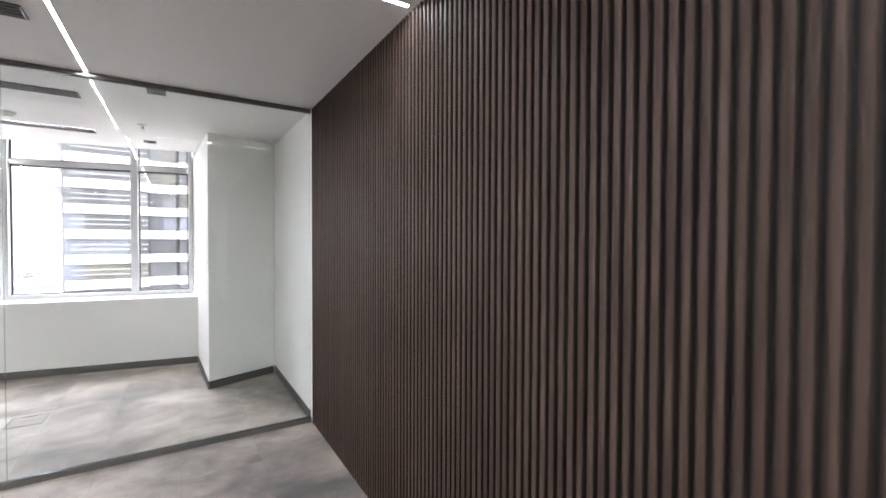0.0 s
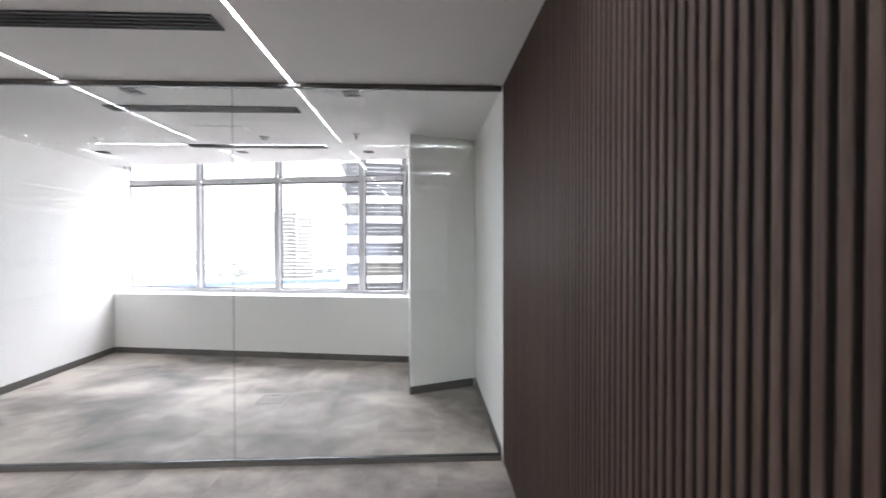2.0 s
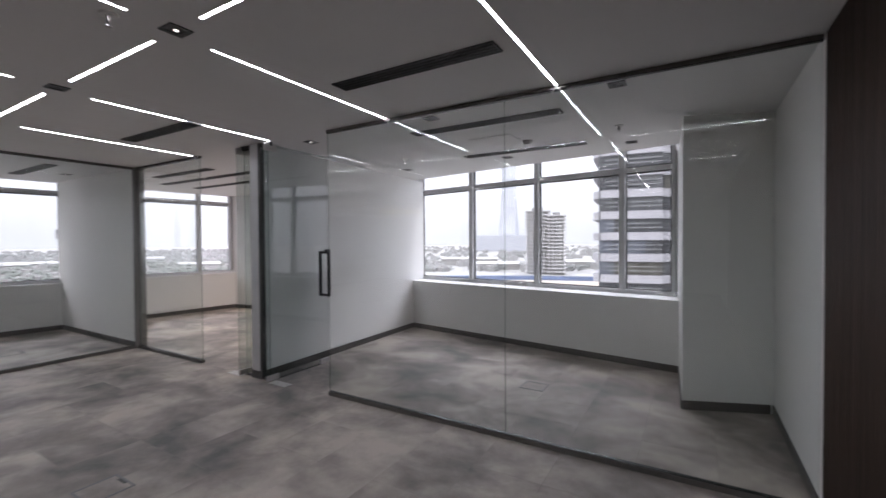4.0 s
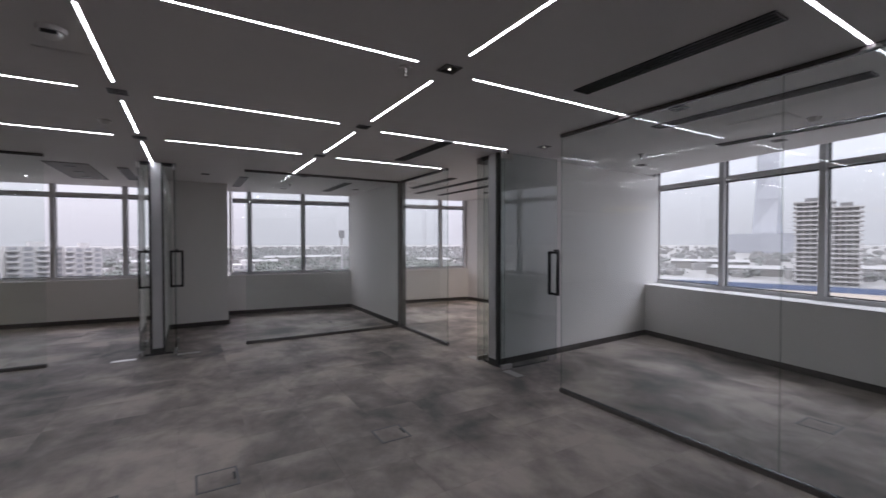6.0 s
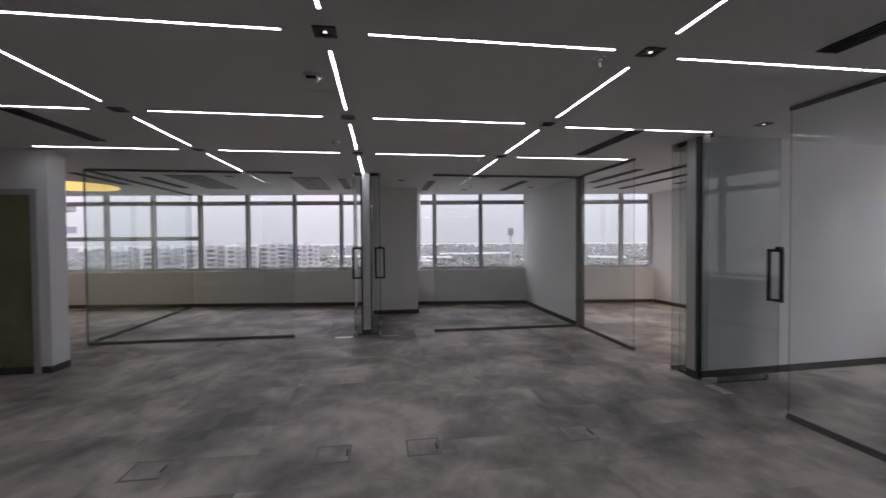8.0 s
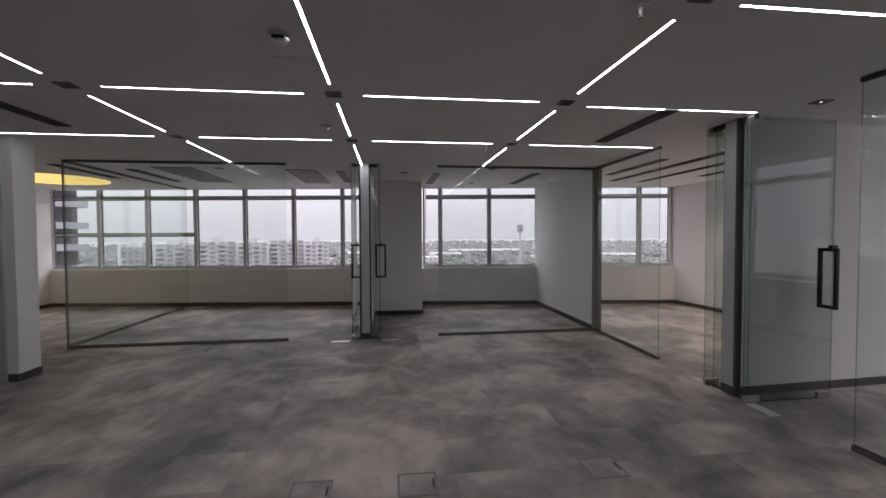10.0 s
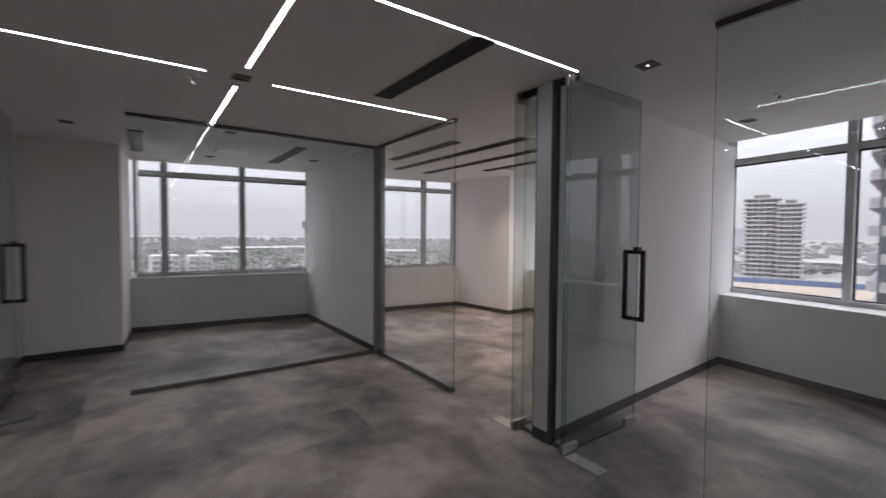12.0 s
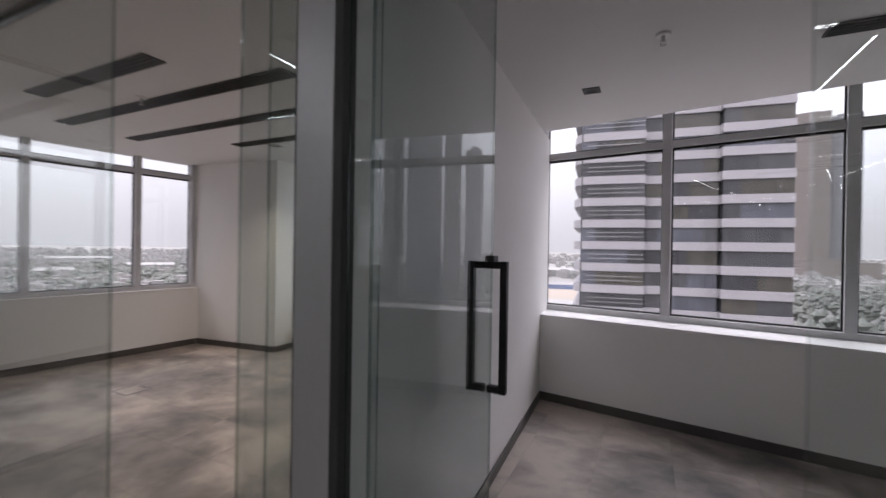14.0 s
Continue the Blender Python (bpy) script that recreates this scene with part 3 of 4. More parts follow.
def vent(x0, x1, y, wide=0.15, slots=3):
    """A black linear slot diffuser along x."""
    t = tagged(thing("ceiling_vent", (x0, y, C), "black linear slot air diffuser in the white ceiling", "air vent", "linear air diffusers"))
    h = wide / 2
    part("backing", boxes((x0 + 0.012, x1 - 0.012, y - h + 0.012, y + h - 0.012, C - 0.002, C - 0.0005)), VENT, t)
    fr = part("frame", boxes((x0, x1, y - h, y - h + 0.012, C - 0.011, C - 0.0005), (x0, x1, y + h - 0.012, y + h, C - 0.011, C - 0.0005), (x0, x0 + 0.012, y - h + 0.0125, y + h - 0.0125, C - 0.011, C - 0.0005), (x1 - 0.012, x1, y - h + 0.0125, y + h - 0.0125, C - 0.011, C - 0.0005)), VENTFRAME, t)
    for i in range(1, slots + 1):
        yy = y - h + wide * i / (slots + 1)
        part("slat", boxes((x0 + 0.013, x1 - 0.013, yy - 0.005, yy + 0.005, C - 0.013, C - 0.003)), VENTFRAME, fr)
    return t


for row in ((-1.925, -0.65, 3.16), (-5.1, -3.78, 3.125), (-4.95, -3.79, -2.13 - 0.55), (-2.24, -0.66, 4.6), (-2.33, -0.74, 5.98), (-7.74, -6.1, 4.66), (-8.57, -5.45, 5.19), (-8.64, -5.84, 5.86),
            (-7.74, -6.5, 6.55), (-9.3, -7.83, 1.42), (-9.2, -7.65, 3.23), (-9.35, -7.8, -3.66), (-8.9, -7.4, -4.54), (-9.2, -7.73, -0.27), (-1.925, -0.65, -2.68)):
    vent(*row)


def ceiling_panel(x0, x1, y0, y1):
    """A grey flush panel with three dark downlights."""
    t = tagged(thing("ceiling_panel", (x0, y0, C), "grey flush ceiling panel with three small dark downlights", "ceiling panel", "grey ceiling panels"))
    part("plate", boxes((x0, x1, y0, y1, C - 0.012, C - 0.0005), bevel=0.003), GREYPANEL, t)
    for k in (0.18, 0.5, 0.82):
        x, y = x0 + (x1 - x0) * k, (y0 + y1) / 2
        part("downlight_ring", boxes((x - 0.06, x + 0.06, y - 0.06, y + 0.06, C - 0.02, C - 0.0125), bevel=0.003), BLACK, t)


ceiling_panel(-9.42, -7.52, -3.22, -2.6)
ceiling_panel(-9.42, -7.6, -1.165, -0.655)

bm = bmesh.new()
cyl(bm, Matrix.Translation((-9.2, -5.8, C - 0.01)), 0.86, 0.86, 0.018, 64)
ring = tagged(thing("round_ceiling_light", (-9.2, -5.8, C), "large round ceiling light glowing warm yellow", "ceiling light"))
part("diffuser", bm, WARM, ring)


def sprinkler(x, y):
    t = tagged(thing("sprinkler", (x, y, C), "small white fire sprinkler under the ceiling", "sprinkler", "fire sprinklers"))
    bm = bmesh.new()
    cyl(bm, Matrix.Translation((x, y, C - 0.006)), 0.036, 0.042, 0.011, 24)
    part("rosette", bm, PLASTIC, t)
    bm = bmesh.new()
    cyl(bm, Matrix.Translation((x, y, C - 0.028)), 0.008, 0.012, 0.032, 12)
    box(bm, x - 0.014, x - 0.011, y - 0.002, y + 0.002, C - 0.06, C - 0.03)
    box(bm, x + 0.011, x + 0.014, y - 0.002, y + 0.002, C - 0.06, C - 0.03)
    cyl(bm, Matrix.Translation((x, y, C - 0.062)), 0.017, 0.017, 0.003, 16)
    part("head", bm, STEEL, t)


for x, y in ((-2.19, 1.817), (-5.5, 1.79), (-3.125, 5.67), (-7.0, 5.07), (-8.4, 2.3), (-0.3, 5.4)):
    sprinkler(x, y)


def detector(x, y, r=0.055, label="white round smoke detector on the ceiling"):
    t = tagged(thing("smoke_detector", (x, y, C), label, "smoke detector", "smoke detectors"))
    bm = bmesh.new()
    cyl(bm, Matrix.Translation((x, y, C - 0.008)), r, r, 0.015, 28)
    part("base", bm, PLASTIC, t)
    bm = bmesh.new()
    cyl(bm, Matrix.Translation((x, y, C - 0.029)), r * 0.55, r * 0.9, 0.026, 28)
    part("chamber", bm, PLASTIC, t)


cam_dome = tagged(thing("dome_sensor", (-2.7, -0.02, C), "white round ceiling sensor with a dark lens", "sensor"))
bm = bmesh.new()
cyl(bm, Matrix.Translation((-2.7, -0.02, C - 0.012)), 0.062, 0.066, 0.023, 32)
part("base", bm, PLASTIC, cam_dome)
bm = bmesh.new()
bmesh.ops.create_uvsphere(bm, u_segments=24, v_segments=12, radius=0.05, matrix=Matrix.Translation((-2.7, -0.02, C - 0.024)) @ Matrix.Diagonal((1, 1, 0.75, 1)))
bmesh.ops.bisect_plane(bm, geom=bm.verts[:] + bm.edges[:] + bm.faces[:], plane_co=(0, 0, C - 0.0242), plane_no=(0, 0, 1), clear_outer=True)
part("dome", bm, PLASTIC, cam_dome)
part("lens", boxes((-2.652, -2.645, -0.055, 0.015, C - 0.046, C - 0.026), bevel=0.003), BLACK, cam_dome)
hatch2 = tagged(thing("access_hatch", (-3.16, -0.03, C), "white square access hatch in the ceiling", "access hatch"))
part("hatch_frame", boxes((-3.32, -3.0, -0.17, 0.11, C - 0.003, C - 0.0005)), CEIL, hatch2)
part("hatch_lid", boxes((-3.305, -3.015, -0.155, 0.095, C - 0.005, C - 0.0032), bevel=0.0008), CEIL, hatch2)
detector(-4.7, -0.07)
detector(-1.3, 5.55)
hatch = tagged(thing("access_hatch", (-1.6, 5.28, C), "white square access hatch in the ceiling", "access hatch"))
part("hatch_frame", boxes((-1.85, -1.35, 5.12, 5.44, C - 0.004, C - 0.0005)), CEIL, hatch)
part("hatch_lid", boxes((-1.835, -1.365, 5.135, 5.425, C - 0.008, C - 0.0042), bevel=0.002), CEIL, hatch)

# ---- floor boxes ----


def floor_box(x, y, label="flush grey floor socket box with a carpeted lid"):
    t = tagged(thing("floor_box", (x, y, 0), label, "floor box", "floor socket boxes"))
    s, w = 0.13, 0.014
    part("rim", boxes((x - s, x + s, y - s, y - s + w, 0.0005, 0.004), (x - s, x + s, y + s - w, y + s, 0.0005, 0.004), (x - s, x - s + w, y - s + w, y + s - w, 0.0005, 0.004), (x + s - w, x + s, y - s + w, y + s - w, 0.0005, 0.004)), RIM, t, "blue-grey plastic rim")
    part("lid", boxes((x - s + w + 0.002, x + s - w - 0.002, y - s + w + 0.002, y + s - w - 0.002, 0.0005, 0.003)), CARPET, t)
    part("finger_grip", boxes((x - 0.05, x + 0.05, y + s - w - 0.02, y + s - w - 0.004, 0.0032, 0.005)), BLACK, t)


RIM = mat("grey_plastic_rim", (0.15, 0.15, 0.158), 0.5, 0, 6, 0.1)
for x, y in ((-2.905, 0.066), (-2.91, 0.745), (-2.94, 2.034), (-2.88, -1.205), (-1.15, 5.31), (-8.0, 5.56), (-8.2, 2.9)):
    floor_box(x, y)

# ---- slatted wall: soft-edged square battens, groove shade put into sides and board ----
slats = setting(thing("wall_slatted", (XS, 0, 0), "dark walnut-brown vertical batten wall", "wall"), "", "wall")
SY0, SY1, PITCH = -3.6, YG - 0.024, 0.0373
part("backing_board", boxes((XS + 0.0205, XS + 0.049, SY0, SY1, 0, C - 0.001)), SLATBACK, slats, "backing board darkened with groove shade")
bm = bmesh.new()
prof = [(0.0, -0.0108), (-0.0165, -0.0108)] + [(-0.0165 - 0.0038 * math.sin(radians(a)), s * (0.007 + 0.0038 * math.cos(radians(a)))) for s, arc in ((-1, (22, 45, 68, 90)), (1, (90, 68, 45, 22))) for a in arc] + [(-0.0165, 0.0108), (0.0, 0.0108)]
lo, hi = [bm.verts.new((x, y, 0.0)) for x, y in prof], [bm.verts.new((x, y, C - 0.002)) for x, y in prof]
for i in range(len(prof) - 1):
    f = bm.faces.new((lo[i], lo[i + 1], hi[i + 1], hi[i]))
    f.smooth = 1 <= i <= 10 and i != 5
    # The two side faces take the groove-shade colour.
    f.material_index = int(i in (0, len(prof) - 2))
bm.faces.new(lo)
bm.faces.new(hi[::-1])
bmesh.ops.recalc_face_normals(bm, faces=bm.faces[:])
batten = bpy.data.meshes.new("batten")
bm.to_mesh(batten)
bm.free()
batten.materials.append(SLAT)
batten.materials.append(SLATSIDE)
k = 0
while SY1 - 0.02 - k * PITCH > SY0 + 0.015:
    ob = new("batten", batten)
    ob.parent = slats
    ob.matrix_parent_inverse = Matrix.Translation((XS, 0, 0)).inverted()
    ob.location = (XS + 0.0203, SY1 - 0.02 - k * PITCH, 0)
    k += 1

# ---- outdoors: a hazy city seen from an upper floor ----
GZ = -32.0
# Ground tone lies close to houses and leaves: haze put into the colour.
HAZEG = mat("haze_toned_ground", (0.155, 0.15, 0.143), 0.9, 0, 0.012, 0.3)
ROADM = mat("pale_asphalt", (0.20, 0.197, 0.197), 0.85, 0, 0.05, 0.15)
SAND = mat("sand_lot", (0.21, 0.178, 0.147), 0.95, 0, 0.03, 0.2)
BLUE = mat("blue_hoarding", (0.085, 0.115, 0.2), 0.6, 0, 0.05, 0.15)
BAND = mat("white_spandrel_band", (0.245, 0.238, 0.252), 0.5, 0, 0.3, 0.06)
DGLASS = mat("dark_facade_glass", (0.036, 0.037, 0.041), 0.2, 0.0, 0.07, 0.4)
# Pane tones vary; the bluish one has sky reflections put into its colour.
PANES = (DGLASS, mat("grey_facade_glass", (0.044, 0.045, 0.049), 0.12, 0, 0.5, 0.5, coat=0.2), mat("bronze_facade_glass", (0.044, 0.041, 0.034), 0.12, 0, 0.6, 0.5, coat=0.2), mat("sky_reflecting_tone_glass", (0.062, 0.067, 0.083), 0.1, 0, 0.4, 0.35, coat=0.3), mat("dark_grey_facade_glass", (0.028, 0.029, 0.033), 0.12, 0, 0.7, 0.5, coat=0.2))
ROOF = mat("pale_metal_roof", (0.20, 0.195, 0.19), 0.7, 0, 0.1, 0.12)
RAIL = mat("pale_metal_rail", (0.32, 0.32, 0.32), 0.4, 0.3, 2, 0.1)
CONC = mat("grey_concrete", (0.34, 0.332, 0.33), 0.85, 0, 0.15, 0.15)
# Same concrete, with the shade between open slabs put into its colour.
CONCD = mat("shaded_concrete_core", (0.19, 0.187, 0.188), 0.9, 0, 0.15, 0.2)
APT = mat("white_render", (0.385, 0.375, 0.366), 0.8, 0, 0.1, 0.08)
APTW = mat("grey_apartment_window", (0.21, 0.21, 0.22), 0.3, 0, 0.5, 0.3)
# Distance haze is put into both pale tower colours.
FARG = mat("haze_blue_glass_tower", (0.34, 0.348, 0.375), 0.35, 0.1, 0.02, 0.08)
# Darker copy: facet shading put into the colour, also on the podium.
FARD = mat("haze_grey_shaded_side", (0.295, 0.303, 0.33), 0.4, 0.1, 0.02, 0.08)
# House and leaf colours are drawn together to carry the haze.
HOUSE = mat("pale_house_render", (0.185, 0.178, 0.173), 0.85, 0, 0.05, 0.25)
LEAF = mat("haze_toned_foliage", (0.122, 0.13, 0.117), 0.85, 0, 0.3, 0.35)
BROWN = mat("brown_tower_cladding", (0.19, 0.171, 0.161), 0.7, 0, 0.2, 0.12)

BROWND = mat("brown_tower_windows", (0.13, 0.118, 0.112), 0.6, 0, 0.2, 0.12)
GREYD = mat("blue_grey_tower_windows", (0.125, 0.128, 0.14), 0.5, 0, 0.2, 0.12)
GREYL = mat("blue_grey_tower_slabs", (0.2, 0.203, 0.218), 0.7, 0, 0.2, 0.12)
CARPARK = mat("grey_asphalt", (0.09, 0.089, 0.09), 0.85, 0, 0.05, 0.25)
LAKE = mat("still_lake_water", (0.2, 0.205, 0.21), 0.12, 0, 0.01, 0.08)

bm = bmesh.new()
bmesh.ops.create_circle(bm, cap_ends=True, segments=64, radius=4600, matrix=Matrix.Translation((0, 0, GZ)))
setting(part("ground", bm, HAZEG), "pale haze-toned ground reaching the hazy horizon", "ground")


def polar(az, d):
    return Vector((math.sin(radians(az)) * d, math.cos(radians(az)) * d, 0))


def banded_tower():
    """The near office tower: white bands, dark glass strips, a rounded corner and stepped bays."""
    o = polar(-10.2, 78)
    t = tagged(thing("office_tower", (o.x, o.y, GZ), "office tower with white bands and dark glass strips", "building"))
    right = polar(10.9, 82)
    d = (right - o)
    ang = math.atan2(d.y, d.x)
    M = Matrix.Translation((o.x, o.y, 0)) @ Matrix.Rotation(ang, 4, "Z")
    L = d.length
    FL, BH, STOREYS = 3.58, 1.32, 21
    towers = random.Random(21)
    z0 = 1.67 - FL * 9
    bays = ((0, L * 0.34, 0.0, True), (L * 0.34, L * 0.47, 1.6, False), (L * 0.47, L * 0.69, 0.5, False), (L * 0.69, L, -0.9, False))
    top = z0 + FL * STOREYS
    core = boxes((0.6, L - 0.3, 2.4, 26, GZ, top + 2), m=M)
    part("core", core, DGLASS, t)
    for a, b, y, rounded in bays:
        g = part("glass_bay", boxes((a + 0.25, b - 0.05, y + 0.35, 2.6, GZ, top), m=M), DGLASS, t, "dark reflective glass bay")
        cells = max(2, round((b - a) / 2.6))
        for k in range(STOREYS):
            z = z0 + FL * k
            shade = towers.choice(PANES)
            for i in range(cells):
                c0 = a + 0.25 + (b - a - 0.3) * i / cells
                if towers.random() < 0.45:
                    shade = towers.choice(PANES)
                part("glass_pane", boxes((c0 + 0.02, c0 + (b - a - 0.3) / cells - 0.02, y + 0.31, y + 0.345, z + BH + 0.02, z + FL - 0.02), m=M), shade, t)
            bmm = bmesh.new()
            if rounded:
                pts = [(b, y), (b, 2.5), (0.0, 25), (-0.4, 25), (-0.9, 3.5), (-0.6, 1.4), (0.2, 0.45), (1.4, 0.0)]
                lo2, hi2 = [bmm.verts.new(M @ Vector((*p, z))) for p in pts], [bmm.verts.new(M @ Vector((*p, z + BH))) for p in pts]
                bmm.faces.new(lo2)
                bmm.faces.new(hi2)
                for i in range(len(pts)):
                    j = (i + 1) % len(pts)
                    bmm.faces.new((lo2[i], lo2[j], hi2[j], hi2[i]))
                bmesh.ops.recalc_face_normals(bmm, faces=bmm.faces[:])
            else:
                box(bmm, a, b, y, 2.5, z, z + BH, m=M)
            part("spandrel_band", bmm, BAND, t)
            if rounded:
                part("railing", boxes((1.2, b - 0.1, y - 0.1, y, z + BH + 0.72, z + BH + 0.79), (1.2, b - 0.1, y - 0.1, y, z + BH + 1.42, z + BH + 1.49), m=M), RAIL, t)
            else:
                bw = bmesh.new()
                n = max(2, int((b - a) / 1.6))
                for i in range(1, n):
                    xx = a + (b - a) * i / n
                    box(bw, xx - 0.04, xx + 0.04, y + 0.28, y + 0.36, z + BH + 0.01, z + FL - 0.01, m=M)
                part("window_mullions", bw, DGLASS, t)
    part("roof", boxes((0, L, 0, 26, top + 2.01, top + 2.6), m=M), BAND, t)


banded_tower()


def slab_tower(name, az, d, width, depth, top, floors, body, slab, label, over=0.8, turn=0.0, mull=0, base=GZ):
    """A tower of floor slabs round a body, with vertical fins."""
    o = polar(az, d)
    t = tagged(thing(name, (o.x, o.y, base), label, "building", "distant towers"))
    M = Matrix.Translation((o.x, o.y, 0)) @ Matrix.Rotation(radians(-az + turn), 4, "Z")
    w, p = width / 2, depth / 2
    part("body", boxes((-w, w, -p, p, base, top), m=M), body, t)
    fh = (top - base) / floors
    b = bmesh.new()
    for k in range(floors):
        z = base + fh * (k + 1)
        box(b, -w - over, w + over, -p - over, p + over, z - fh * 0.30, z, m=M)
    part("floor_slabs", b, slab, t)
    if mull:
        b = bmesh.new()
        for i in range(mull + 1):
            x = -w + width * i / mull
            box(b, x - 0.35, x + 0.35, -p - over * 0.8, -p, base, top, m=M)
        part("fins", b, slab, t)
    part("roof", boxes((-w * 0.55, w * 0.5, -p * 0.5, p * 0.5, top, top + fh * 0.9), m=M), body, t)
    return t


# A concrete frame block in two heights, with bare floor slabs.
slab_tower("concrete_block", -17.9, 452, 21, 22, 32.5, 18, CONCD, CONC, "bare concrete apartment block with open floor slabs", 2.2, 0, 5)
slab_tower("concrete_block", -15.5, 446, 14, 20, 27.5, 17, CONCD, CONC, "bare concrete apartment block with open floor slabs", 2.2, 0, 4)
slab_tower("residential_tower", 14.5, 1000, 50, 50, 246, 60, BROWND, BROWN, "tall brown residential tower in haze", 0.8, 8, 9)
slab_tower("residential_tower", 17.2, 1020, 40, 50, 240, 60, GREYD, GREYL, "tall blue-grey residential tower in haze", 0.8, 4, 7)
slab_tower("podium_block", 16.5, 800, 90, 40, -10, 5, BROWND, BROWN, "long low brown podium building in haze", 0.6, 0, 12)
slab_tower("residential_tower", 20.6, 255, 8.2, 20, 58, 27, GREYD, GREYL, "slim grey residential tower in haze", 0.4, 4, 4)
slab_tower("residential_tower", 23.5, 250, 7.6, 16, 120, 44, GREYD, GREYL, "slim grey residential tower in haze", 0.4, 4, 3)
slab_tower("residential_tower", 27.4, 240, 17.5, 20, 140, 48, GREYD, GREYL, "tall grey residential tower in haze", 0.6, -4, 7)
slab_tower("residential_tower", 31.7, 260, 7.8, 18, 110, 40, GREYD, GREYL, "slim pale residential tower in haze", 0.4, 4, 3)
slab_tower("balcony_tower", -131.4, 92, 20, 20, 40, 22, DGLASS, BAND, "white balcony tower with dark glass", 1.0, 14, 0)


def tapered_tower():
    """The far landmark tower: a tapering shaft with facets."""
    o = polar(-21.7, 1500)
    t = tagged(thing("landmark_tower", (o.x, o.y, GZ), "very tall tapering pale glass tower in haze", "building"))
    bm = bmesh.new()
    rows = []
    for z, r, tw in ((GZ, 46, 0), (30, 40, 6), (120, 37, 16), (220, 34, 27), (330, 29, 40), (430, 20, 52)):
        rows.append([bm.verts.new((o.x + r * math.cos(radians(tw + 45 + 90 * i)), o.y + r * math.sin(radians(tw + 45 + 90 * i)), z)) for i in range(4)])
    for a, b in zip(rows, rows[1:]):
        for i in range(4):
            f = bm.faces.new((a[i], a[(i + 1) % 4], b[(i + 1) % 4], b[i]))
            # Every other facet takes the darker, shaded copy.
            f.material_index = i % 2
    bm.faces.new(rows[-1])
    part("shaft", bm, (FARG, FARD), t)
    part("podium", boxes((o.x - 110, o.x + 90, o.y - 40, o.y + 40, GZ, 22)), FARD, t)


tapered_tower()


def apartment_house(az, d, width, top, label):
    """A white block with balconies and windows."""
    o = polar(az, d)
    t = tagged(thing("apartment_building", (o.x, o.y, GZ), label, "building", "white apartment buildings"))
    M = Matrix.Translation((o.x, o.y, 0)) @ Matrix.Rotation(radians(-az + 8), 4, "Z")
    w = width / 2
    part("wall", boxes((-w, w, 0, 14, GZ, top), (-w * 0.2, w * 0.35, 3, 10, top, top + 2.6), m=M), APT, t)
    n = 4
    step = width / n
    for k in range(9):
        z = top - 3.3 * (k + 1)
        if z < GZ:
            break
        bw = bmesh.new()
        for i in range(n):
            x = -w + step * (i + 0.5)
            box(bw, x - step * 0.3, x + step * 0.3, -0.12, 0.1, z + 0.5, z + 2.5, m=M)
        part("windows", bw, APTW, t)
        for i in (0, 2):
            x = -w + step * (i + 0.5)
            part("balcony", boxes((x - step * 0.45, x + step * 0.45, -1.8, -0.13, z, z + 1.0), m=M), APT, t)


for az, d, w, top in ((-99.4, 345, 18, -1.4), (-103.0, 352, 26, -0.5), (-107.0, 340, 20, -1.9), (-110.9, 350, 25, -1.0), (-115.2, 360, 23, -2.9), (-119.0, 372, 15, -4.2)):
    apartment_house(az, d, w, top, "white apartment building with balconies in haze")
apartment_house(-87.6, 300, 14, -12.5, "low white block among trees")
apartment_house(-84.2, 305, 13, -13.2, "low white block among trees")


def mast(az, d, top):
    o = polar(az, d)
    t = tagged(thing("telecom_mast", (o.x, o.y, GZ), "slim grey mast with a box head", "mast"))
    bm = bmesh.new()
    cyl(bm, Matrix.Translation((o.x, o.y, (GZ + top - 4) / 2)), 0.75, 0.5, top - 4 - GZ, 12)
    part("pole", bm, CONC, t)
    part("head", boxes((o.x - 1.6, o.x + 1.6, o.y - 1.6, o.y + 1.6, top - 5, top), bevel=0.2), CONCD, t)


mast(-72.5, 300, 9.4)

# Roads, a sandy lot and its blue hoarding to the north.


def sector(az0, az1, d0, d1, z):
    """A flat ring sector on the ground."""
    bm = bmesh.new()
    rows = [[bm.verts.new(polar(az0 + (az1 - az0) * i / 24, d) + Vector((0, 0, z))) for d in (d0, d1)] for i in range(25)]
    for a, b in zip(rows, rows[1:]):
        bm.faces.new((a[0], b[0], b[1], a[1]))
    bmesh.ops.recalc_face_normals(bm, faces=bm.faces[:])
    return bm


setting(part("sand_lot", sector(-40, 3, 300, 372, GZ + 0.06), SAND), "sandy building plot", "ground")
setting(part("road", sector(-60, 12, 268, 296, GZ + 0.1), ROADM), "pale dual carriageway", "road")
setting(part("road", sector(-60, 30, 430, 452, GZ + 0.1), ROADM), "pale dual carriageway", "road")
setting(part("road", sector(9, 34, 196, 236, GZ + 0.12), CARPARK), "dark asphalt car park and street", "road")
setting(part("lake", sector(-85.5, -75.5, 760, 1350, GZ + 0.08), LAKE), "still pale lake among houses and trees", "water")
hoard = tagged(thing("site_hoarding", (*polar(-19, 376).xy, GZ), "long blue hoarding round a building plot", "fence"))
for i in range(36):
    az = -40 + i * 1.15
    o = polar(az, 376)
    part("hoarding_panel", boxes((-3.7, 3.7, -0.1, 0.1, 0, 3.6), m=Matrix.Translation((o.x, o.y, GZ)) @ Matrix.Rotation(radians(-az), 4, "Z")), BLUE, hoard)


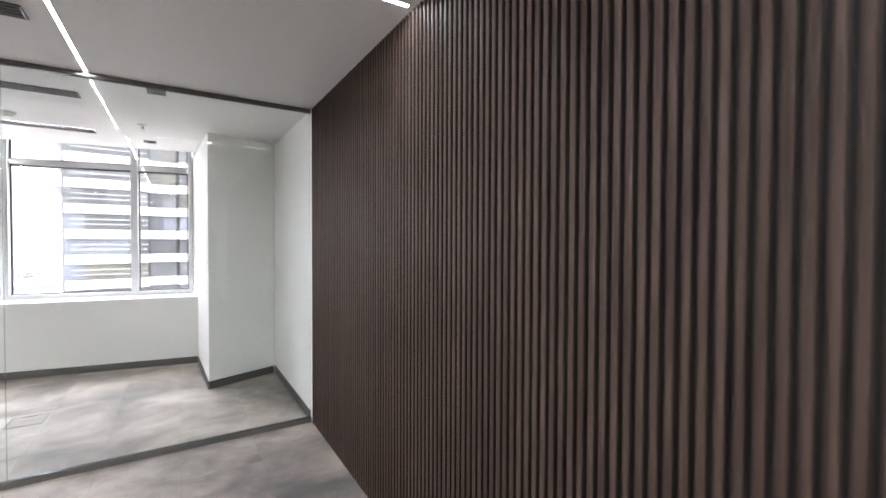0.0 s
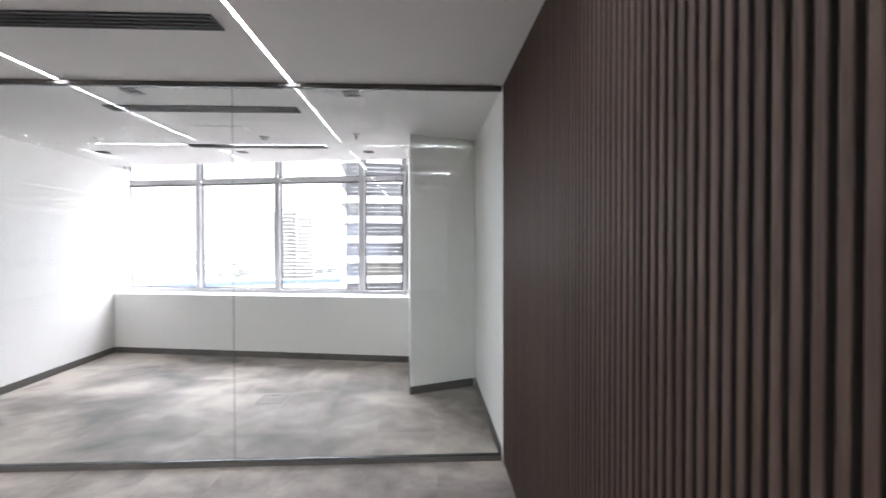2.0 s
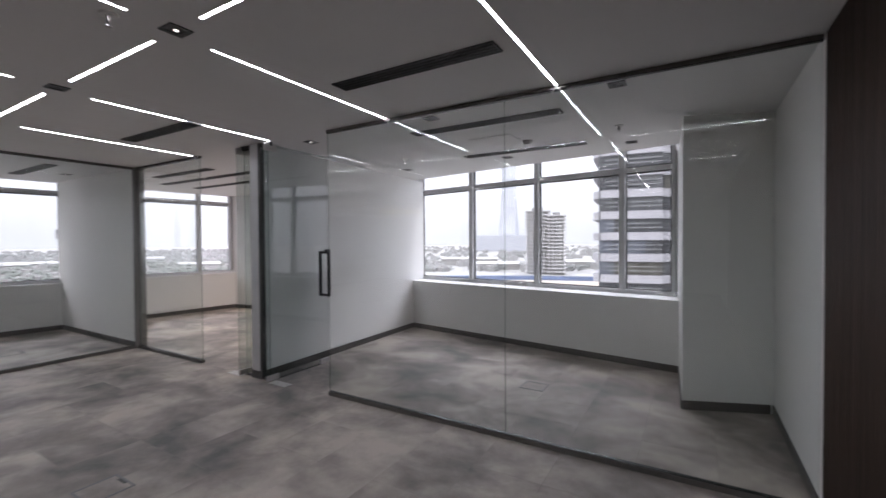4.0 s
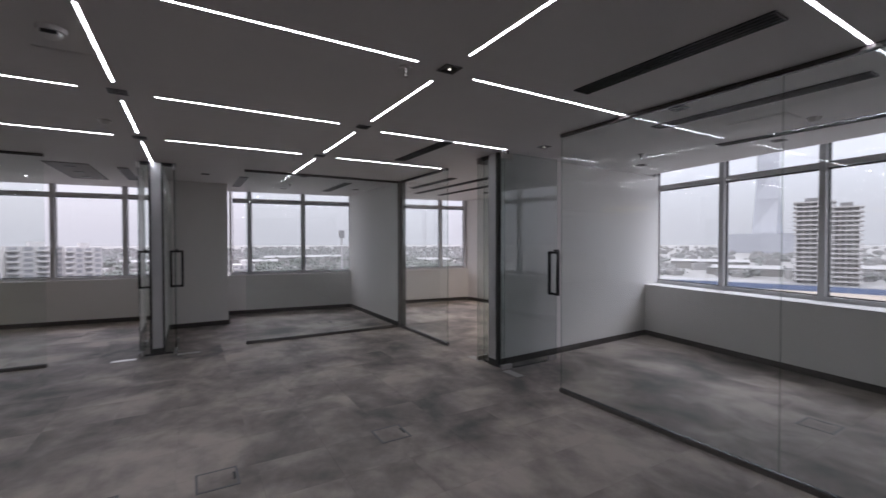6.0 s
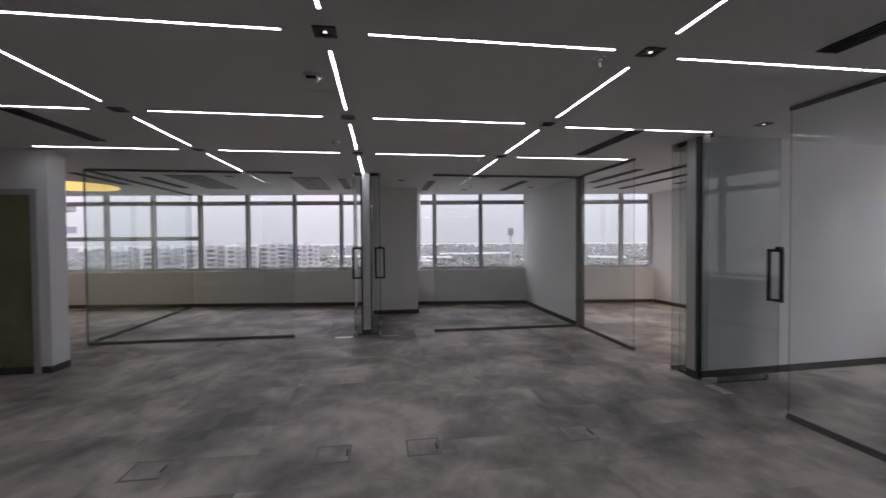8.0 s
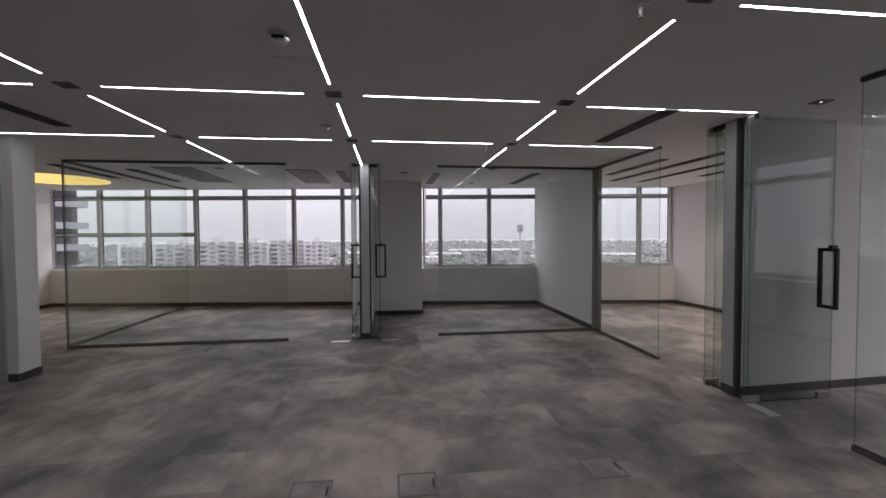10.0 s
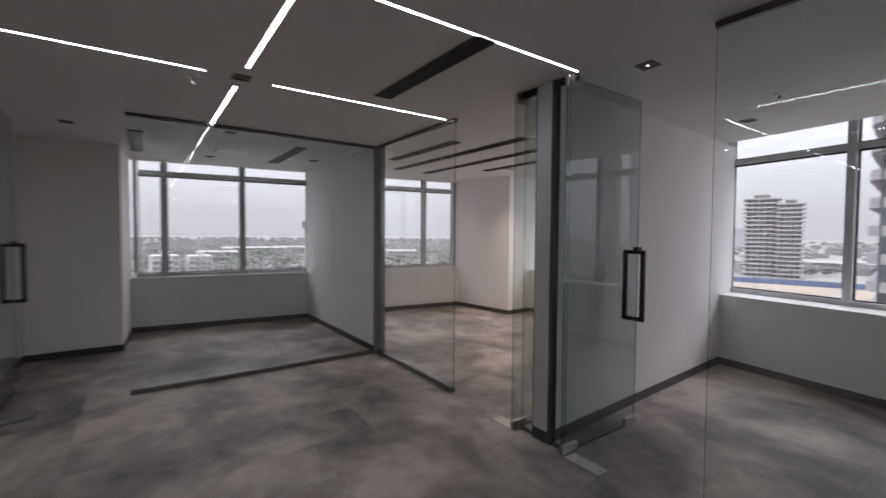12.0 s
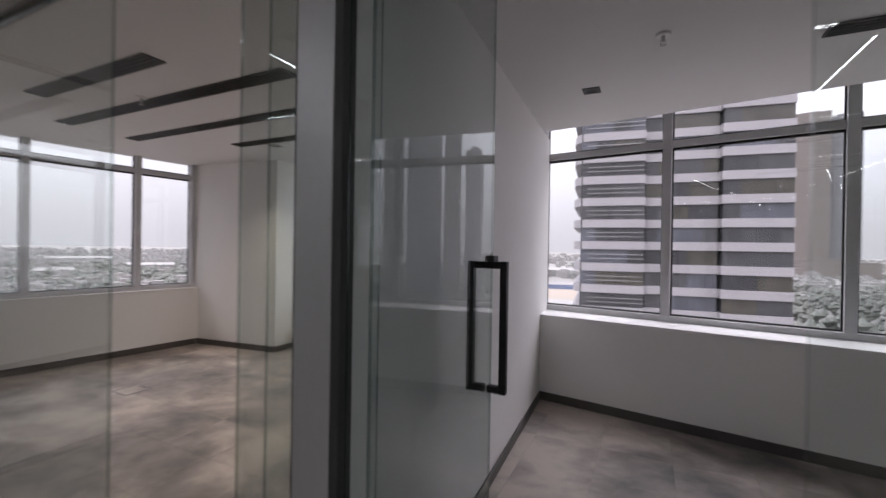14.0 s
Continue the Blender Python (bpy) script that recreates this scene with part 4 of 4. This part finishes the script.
def houses(name, seed, az0, az1, d0, d1, count, label, paint=None):
    rnd = random.Random(seed)
    bm = bmesh.new()
    for _ in range(count):
        az, d = rnd.uniform(az0, az1), d0 + (d1 - d0) * rnd.random() ** 1.4
        o = polar(az, d)
        w, p, h = rnd.uniform(4, 9), rnd.uniform(4, 8), rnd.uniform(4, 8)
        M = Matrix.Translation((o.x, o.y, GZ)) @ Matrix.Rotation(rnd.uniform(0, 3), 4, "Z")
        box(bm, -w, w, -p, p, 0, h, m=M)
        box(bm, -w * 0.4, w * 0.5, -p * 0.5, p * 0.3, h + 0.01, h + 2.2, m=M)
    return tagged(part(name, bm, paint or HOUSE), label, "houses", kind="stuff")


def trees(name, seed, az0, az1, d0, d1, count, label, leaf=None):
    """Far tree tops: clusters of small leaf clumps on short trunks."""
    rnd = random.Random(seed)
    verts, faces = [], []
    for _ in range(count):
        az, d = rnd.uniform(az0, az1), d0 + (d1 - d0) * rnd.random() ** 1.3
        o = polar(az, d)
        s = rnd.uniform(3.0, 6.0)
        for _ in range(9):
            c = Vector((o.x + rnd.gauss(0, s * 0.5), o.y + rnd.gauss(0, s * 0.5), GZ + s * rnd.uniform(0.5, 1.6)))
            r = s * rnd.uniform(0.25, 0.5)
            i = len(verts)
            for v in ((1, 0, 0), (-0.5, 0.87, 0), (-0.5, -0.87, 0), (0, 0, 1), (0.1, 0.1, -1)):
                verts.append(tuple(c + Vector(v) * r * rnd.uniform(0.6, 1.3)))
            faces += [(i, i + 1, i + 3), (i + 1, i + 2, i + 3), (i + 2, i, i + 3), (i + 1, i, i + 4), (i + 2, i + 1, i + 4), (i, i + 2, i + 4)]
    me = bpy.data.meshes.new(name)
    me.from_pydata(verts, [], faces)
    me.materials.append(leaf or LEAF)
    return tagged(new(name, me), label, "trees", kind="stuff")


# Paler far copies of LEAF and HOUSE: distance haze put into the colour.
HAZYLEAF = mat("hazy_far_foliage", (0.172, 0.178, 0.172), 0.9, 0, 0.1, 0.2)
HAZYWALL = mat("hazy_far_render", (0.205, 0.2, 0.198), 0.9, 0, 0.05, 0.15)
houses("distant_houses", 3, -135, -42, 330, 800, 500, "pale low houses among haze-toned trees")
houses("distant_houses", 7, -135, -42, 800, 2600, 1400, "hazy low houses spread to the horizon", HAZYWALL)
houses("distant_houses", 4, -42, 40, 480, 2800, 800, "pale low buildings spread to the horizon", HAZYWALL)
trees("distant_trees", 5, -135, -45, 230, 720, 2300, "haze-toned green trees between the houses")
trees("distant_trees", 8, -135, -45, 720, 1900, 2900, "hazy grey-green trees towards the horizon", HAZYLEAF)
trees("distant_trees", 9, 9, 40, 150, 470, 420, "haze-toned green street trees between roads and car parks")
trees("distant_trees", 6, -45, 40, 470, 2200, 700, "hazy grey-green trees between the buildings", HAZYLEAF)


def warehouse(az, d, w, p, h, label):
    """A wide low hall with a pale shallow gable roof."""
    o = polar(az, d)
    t = tagged(thing("warehouse", (o.x, o.y, GZ), label, "building", "low halls"))
    M = Matrix.Translation((o.x, o.y, GZ)) @ Matrix.Rotation(radians(-az), 4, "Z")
    part("wall", boxes((-w, w, -p, p, 0, h), m=M), HOUSE, t)
    bm = bmesh.new()
    v = [bm.verts.new(M @ Vector(q)) for q in ((-w - 1, -p - 1, h), (w + 1, -p - 1, h), (w + 1, p + 1, h), (-w - 1, p + 1, h), (-w - 1, 0, h + 2.5), (w + 1, 0, h + 2.5))]
    for f in ((0, 1, 5, 4), (2, 3, 4, 5), (0, 4, 3), (1, 2, 5), (3, 2, 1, 0)):
        bm.faces.new([v[i] for i in f])
    part("roof", bm, ROOF, t, "pale metal roof")


for az, d, w, p, h in ((-78.5, 760, 46, 20, 8), (-74.8, 820, 30, 16, 7), (-82.5, 640, 22, 12, 7), (-69.0, 560, 20, 12, 6), (-66.5, 900, 40, 18, 8), (-94.0, 700, 30, 14, 7), (-60.5, 640, 24, 12, 7), (-27.0, 620, 40, 20, 9), (-12.3, 560, 34, 16, 8), (-23.5, 520, 28, 14, 7)):
    warehouse(az, d, w, p, h, "low hall with a pale roof in haze")

# ---- carpet tiles, last ----
TILE = 0.5
bm = boxes((-TILE / 2 + 0.0006, TILE / 2 - 0.0006, -TILE / 2 + 0.0006, TILE / 2 - 0.0006, -0.006, 0.0))
tile_mesh = bpy.data.meshes.new("carpet_tile")
bm.to_mesh(tile_mesh)
bm.free()
tile_mesh.materials.append(CARPET)
rest = bmesh.new()
count = 0
for i in range(-25, 3):
    for j in range(-17, 19):
        x, y = (i + 0.5) * TILE, (j + 0.5) * TILE
        if x > XE - 0.1 or x < -12.1:
            continue
        if -6.95 < x < 0.9 and -1.7 < y < 6.4 and count < 300 and (y < 4 or x > -4):
            ob = new("carpet_tile", tile_mesh)
            ob.location = (x, y, 0)
            ob.parent = floor
            count += 1
        else:
            box(rest, x - TILE / 2 + 0.0006, x + TILE / 2 - 0.0006, y - TILE / 2 + 0.0006, y + TILE / 2 - 0.0006, -0.006, 0.0)
tagged(part("carpet_tiles", rest, CARPET, floor), "cloudy grey carpet tiles", kind="stuff")
